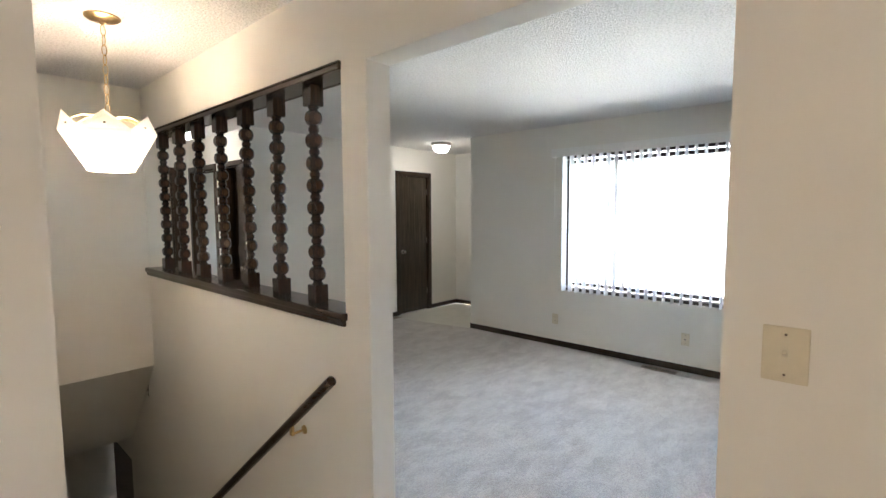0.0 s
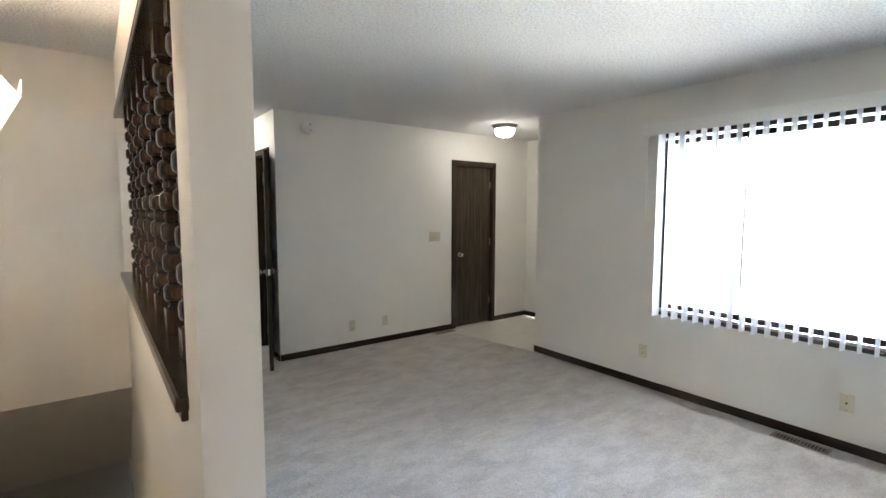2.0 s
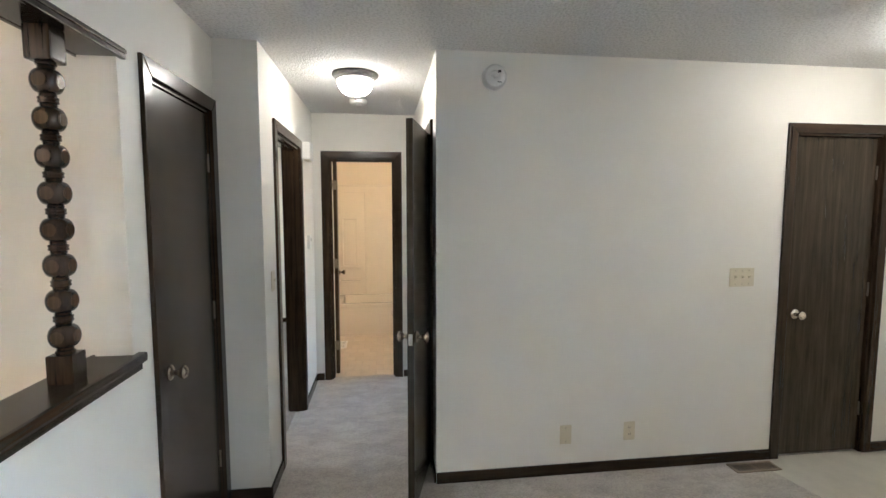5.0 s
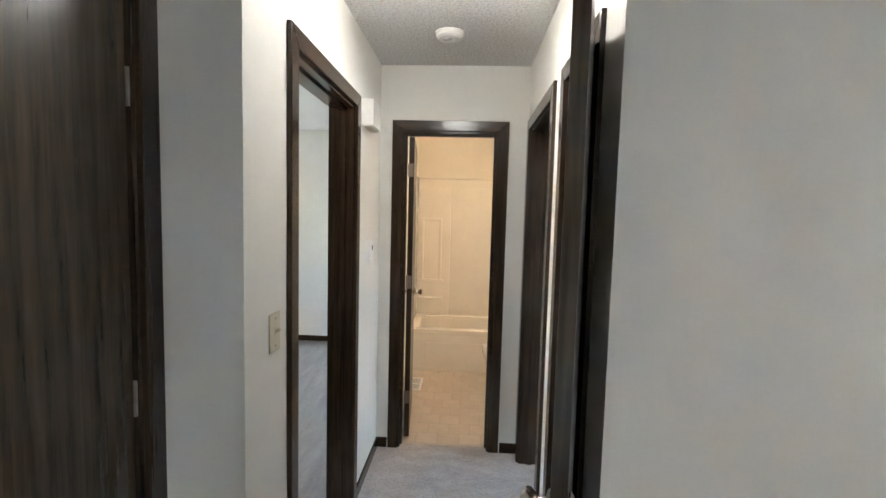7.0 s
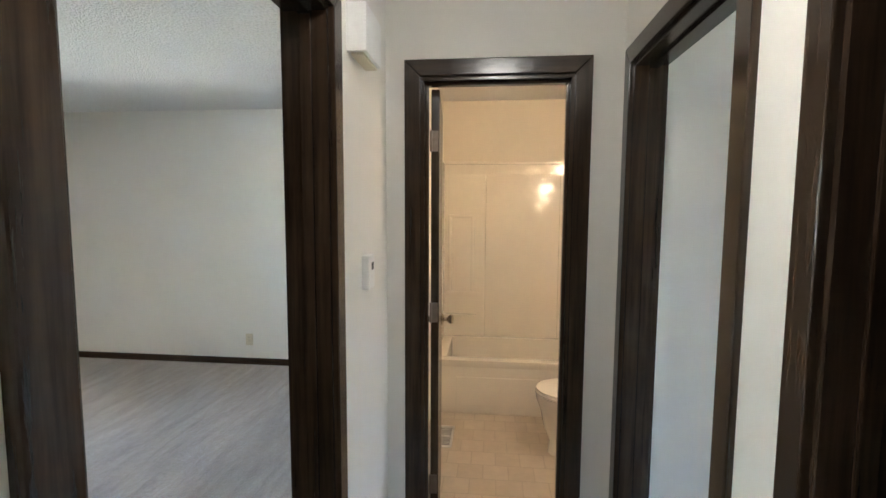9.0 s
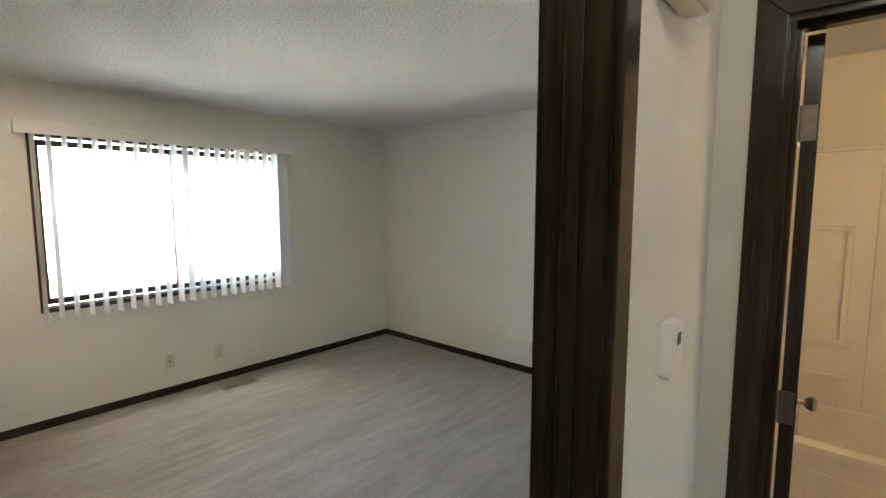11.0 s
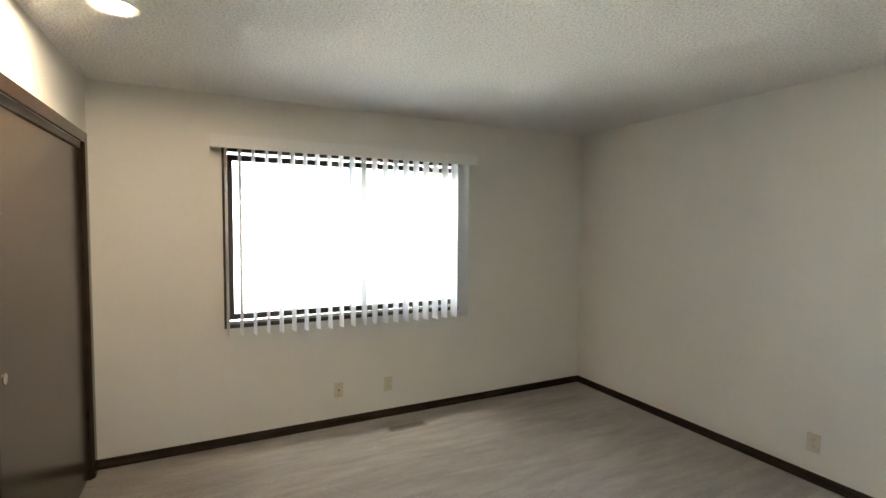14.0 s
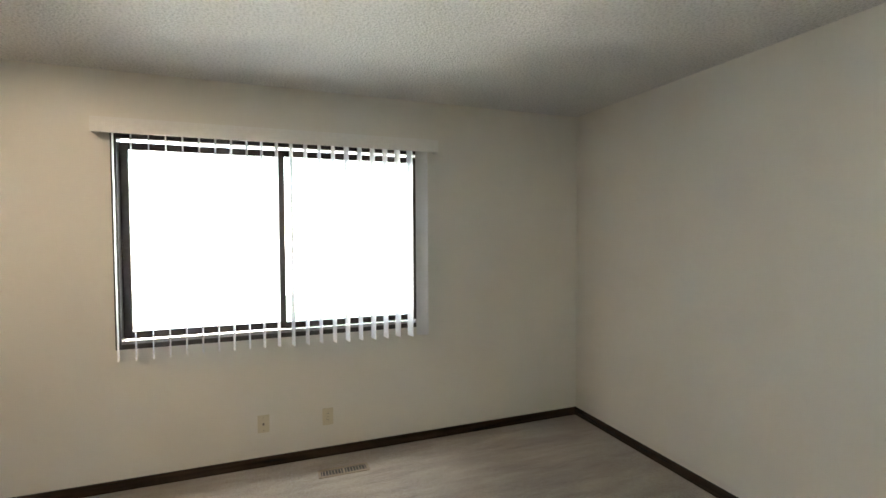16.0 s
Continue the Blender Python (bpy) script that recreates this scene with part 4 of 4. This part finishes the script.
# ---- bathroom ----
tub = thing("bathtub", "cream fibreglass tub with apron, along the back wall", "bathtub", (0, 0, 0))
x0, x1, y0, y1, tz = 1.776, 3.16, 9.25, 9.95, 0.372
bm = bmesh.new()
box(bm, x0, x1, y0, y0 + 0.09, FL - 0.004, tz, 0.02)
box(bm, x0, x1, y0 - 0.008, y0 + 0.03, tz - 0.055, tz, 0.012)
box(bm, x0, x0 + 0.10, y0 + 0.08, y1, FL - 0.004, tz, 0.02)
box(bm, x1 - 0.10, x1, y0 + 0.08, y1, FL - 0.004, tz, 0.02)
box(bm, x0 + 0.08, x1 - 0.08, y1 - 0.07, y1, FL - 0.004, tz, 0.02)
box(bm, x0 + 0.08, x1 - 0.08, y0 + 0.08, y1 - 0.06, 0, 0.10, 0.03)
part("basin", bm, TUB, tub, "", True)
part("apron_panel", boxes((x0 + 0.18, x1 - 0.18, y0 - 0.006, y0 + 0.01, FL + 0.06, 0.24), bevel=0.005), TUB, tub, "", True)
sur = thing("tub_surround", "cream fibreglass wall surround with moulded shelves", "tub surround", (0, 0, 0))
top = 1.905
for a, b2 in ((x0, 2.1558), (2.157, 2.7908), (2.792, x1)):
    part("back_panel", boxes((a, b2, y1 - 0.020, y1 - 0.001, tz, top - 0.10), bevel=0.006), TUB, sur, "", True)
part("top_rim", boxes((x0, x1, y1 - 0.035, y1 - 0.001, top - 0.012, top + 0.014), bevel=0.008), TUB, sur, "", True)
part("upper_panel", boxes((x0, x1, y1 - 0.012, y1 - 0.001, top - 0.10, top - 0.012)), TUB, sur)
for xa, xb in ((x0, x0 + 0.018), (x1 - 0.018, x1)):
    part("side_panel", boxes((xa, xb, y0, y1 - 0.022, tz, top), bevel=0.004), TUB, sur, "", True)
for c in (1.945, 3.0):
    bm = bmesh.new()
    for xa, xb, za, zb in ((c - 0.115, c - 0.085, 0.77, 1.46), (c + 0.085, c + 0.115, 0.77, 1.46), (c - 0.115, c + 0.115, 1.43, 1.46), (c - 0.14, c + 0.14, 0.74, 0.78)):
        box(bm, xa, xb, y1 - 0.045, y1 - 0.018, za, zb, 0.008)
    part("niche_frame", bm, TUB, sur, "moulded niche frame", True)
    part("soap_ledge", boxes((c - 0.14, c + 0.14, y1 - 0.075, y1 - 0.018, 0.55, 0.575), bevel=0.010), TUB, sur, "moulded soap ledge", True)

toi = thing("toilet", "cream porcelain toilet with closed lid beside the tub", "toilet", (3.155, 8.76, FL - 0.004))


def oval(bm, rings, seg=28):
    """Lofted ovals: (centre x, half length, half width, z)."""
    prev = None
    for cx, a, b, z in rings:
        ring = [bm.verts.new((cx + a * math.cos(2 * math.pi * k / seg), b * math.sin(2 * math.pi * k / seg), z)) for k in range(seg)]
        if prev:
            for k in range(seg):
                bm.faces.new((prev[k], prev[(k + 1) % seg], ring[(k + 1) % seg], ring[k]))
        else:
            bm.faces.new(list(reversed(ring)))
        prev = ring
    bm.faces.new(prev)
    return bm


part("bowl", oval(bmesh.new(), [(-0.36, 0.21, 0.11, 0.0), (-0.37, 0.19, 0.10, 0.08), (-0.40, 0.20, 0.11, 0.18), (-0.39, 0.23, 0.16, 0.28), (-0.40, 0.25, 0.185, 0.36), (-0.40, 0.25, 0.185, 0.385)]), PORCELAIN, toi, "", True)
part("seat", oval(bmesh.new(), [(-0.40, 0.245, 0.18, 0.386), (-0.40, 0.255, 0.19, 0.392), (-0.40, 0.255, 0.19, 0.402), (-0.40, 0.248, 0.185, 0.406)]), PORCELAIN, toi, "", True)
part("lid", oval(bmesh.new(), [(-0.40, 0.242, 0.180, 0.407), (-0.40, 0.252, 0.188, 0.412), (-0.40, 0.250, 0.186, 0.424), (-0.40, 0.19, 0.13, 0.431)]), PORCELAIN, toi, "closed toilet lid", True)
part("tank", boxes((-0.20, 0.0, -0.22, 0.22, 0.38, 0.74), bevel=0.02), PORCELAIN, toi, "", True)
part("tank_lid", boxes((-0.215, 0.005, -0.23, 0.23, 0.741, 0.775), bevel=0.010), PORCELAIN, toi, "", True)
part("flush_lever", boxes((-0.225, -0.20, -0.18, -0.10, 0.66, 0.68), bevel=0.004), NICKEL, toi)

# ---- outdoors ----
structure("ground", boxes((-2000, 2000, -2000, 2000, -3.4, -3.3)), CONCRETE, "pale ground reaching the horizon", "ground")
structure("yard_east", boxes((6.36, 60, -60, 60, -0.8, -0.62), (5.21, 6.35, -60, 4.50, -0.8, -0.62)), CONCRETE, "sunlit pale concrete yard", "ground")
structure("yard_west", boxes((-60, -2.44, -60, 60, -0.8, -0.55)), CONCRETE, "sunlit pale concrete drive", "ground")
bm = bmesh.new()
nx, ny = 18, 18
grid = [[bm.verts.new((-15 + 10.5 * a / nx, 8.1 + 14 * b / ny, -0.545 + 0.35 * math.sin(math.pi * a / nx) * math.sin(math.pi * b / ny) + 0.02 * noise.noise(Vector((a, b, 3))))) for b in range(ny + 1)] for a in range(nx + 1)]
for a in range(nx):
    for b in range(ny):
        bm.faces.new((grid[a][b], grid[a + 1][b], grid[a + 1][b + 1], grid[a][b + 1]))
structure("lawn", bm, GRASS, "low green lawn mound beside the drive", "lawn")

house = thing("neighbour_house", "brick ranch house with a low pale roof across the yard", "house", (16.0, 0, -0.62))
part("wall", boxes((0, 6, -14, 16, 0, 2.15)), BRICK, house, "mixed brown brick wall")
part("fascia", boxes((-0.62, -0.58, -14.5, 16.5, 2.15, 2.33)), SIDING, house, "pale fascia board")
part("soffit", boxes((-0.58, 0.0, -14.5, 16.5, 2.152, 2.17)), SIDING, house)
bm = bmesh.new()
pv = [bm.verts.new(c) for c in ((-0.65, -14.6, 2.33), (-0.65, 16.6, 2.33), (4.5, 16.6, 4.4), (4.5, -14.6, 4.4), (9.5, -14.6, 2.33), (9.5, 16.6, 2.33))]
bm.faces.new((pv[0], pv[1], pv[2], pv[3]))
bm.faces.new((pv[3], pv[2], pv[5], pv[4]))
bm.faces.new((pv[0], pv[3], pv[4]))
bm.faces.new((pv[1], pv[5], pv[2]))
bm.faces.new((pv[0], pv[4], pv[5], pv[1]))
part("roof", bm, SHINGLE, house, "pale shingle roof")
for yc2 in (-3.5, 3.2, 8.4):
    win = part("window", boxes((-0.03, 0.02, yc2 - 0.7, yc2 + 0.7, 0.75, 1.95)), SIDING, house, "white-framed window")
    # opaque white panes, the bright reflection put into their colour
    part("pane", boxes((-0.036, -0.031, yc2 - 0.6, yc2 - 0.03, 0.83, 1.87), (-0.036, -0.031, yc2 + 0.03, yc2 + 0.6, 0.83, 1.87)), WHITEP, win)


def tree(x, y, h, seed):
    rnd = random.Random(seed)
    t = thing("tree", "leafy tree with a bare trunk beyond the lawn", "tree", (x, y, -0.55), group="yard trees")
    bm = lathe([(0.16, 0.0), (0.12, 0.4), (0.10, h * 0.4), (0.05, h * 0.75), (0.0, h * 0.9)], 10)
    tips = []
    for k in range(12):
        a, z = rnd.uniform(0, 6.28), h * rnd.uniform(0.35, 0.75)
        dirn = Vector((math.cos(a), math.sin(a), rnd.uniform(0.3, 0.9))).normalized()
        ln = h * rnd.uniform(0.2, 0.36)
        lb = lathe([(0.045, 0.0), (0.03, ln * 0.5), (0.0, ln)], 6)
        lb.transform(Matrix.Translation((0, 0, z)) @ dirn.to_track_quat("Z", "Y").to_matrix().to_4x4())
        me = bpy.data.meshes.new("limb")
        lb.to_mesh(me)
        lb.free()
        bm.from_mesh(me)
        bpy.data.meshes.remove(me)
        tips += [Vector((0, 0, z)) + dirn * ln * q for q in (0.6, 0.85, 1.0)]
    part("trunk", bm, BARK, t, "", True)
    vs, fs = [], []
    for tip in tips:
        for _ in range(45):
            c = tip + Vector([rnd.gauss(0, 0.30) for _ in range(3)])
            u = Vector([rnd.gauss(0, 1) for _ in range(3)]).normalized() * 0.07
            w = u.orthogonal().normalized() * 0.035
            n0 = len(vs)
            vs += [c - u, c + w, c + u, c - w]
            fs.append((n0, n0 + 1, n0 + 2, n0 + 3))
    me = bpy.data.meshes.new("crown")
    me.from_pydata([tuple(v) for v in vs], [], fs)
    me.materials.append(LEAF)
    cr = new("crown", me)
    cr.parent = t
    tagged(cr, "loose crown of small green leaves", kind="stuff")


tree(-18.0, 12.5, 5.5, 3)
tree(-21.0, 17.0, 6.5, 8)
tree(-16.5, 16.0, 4.5, 12)
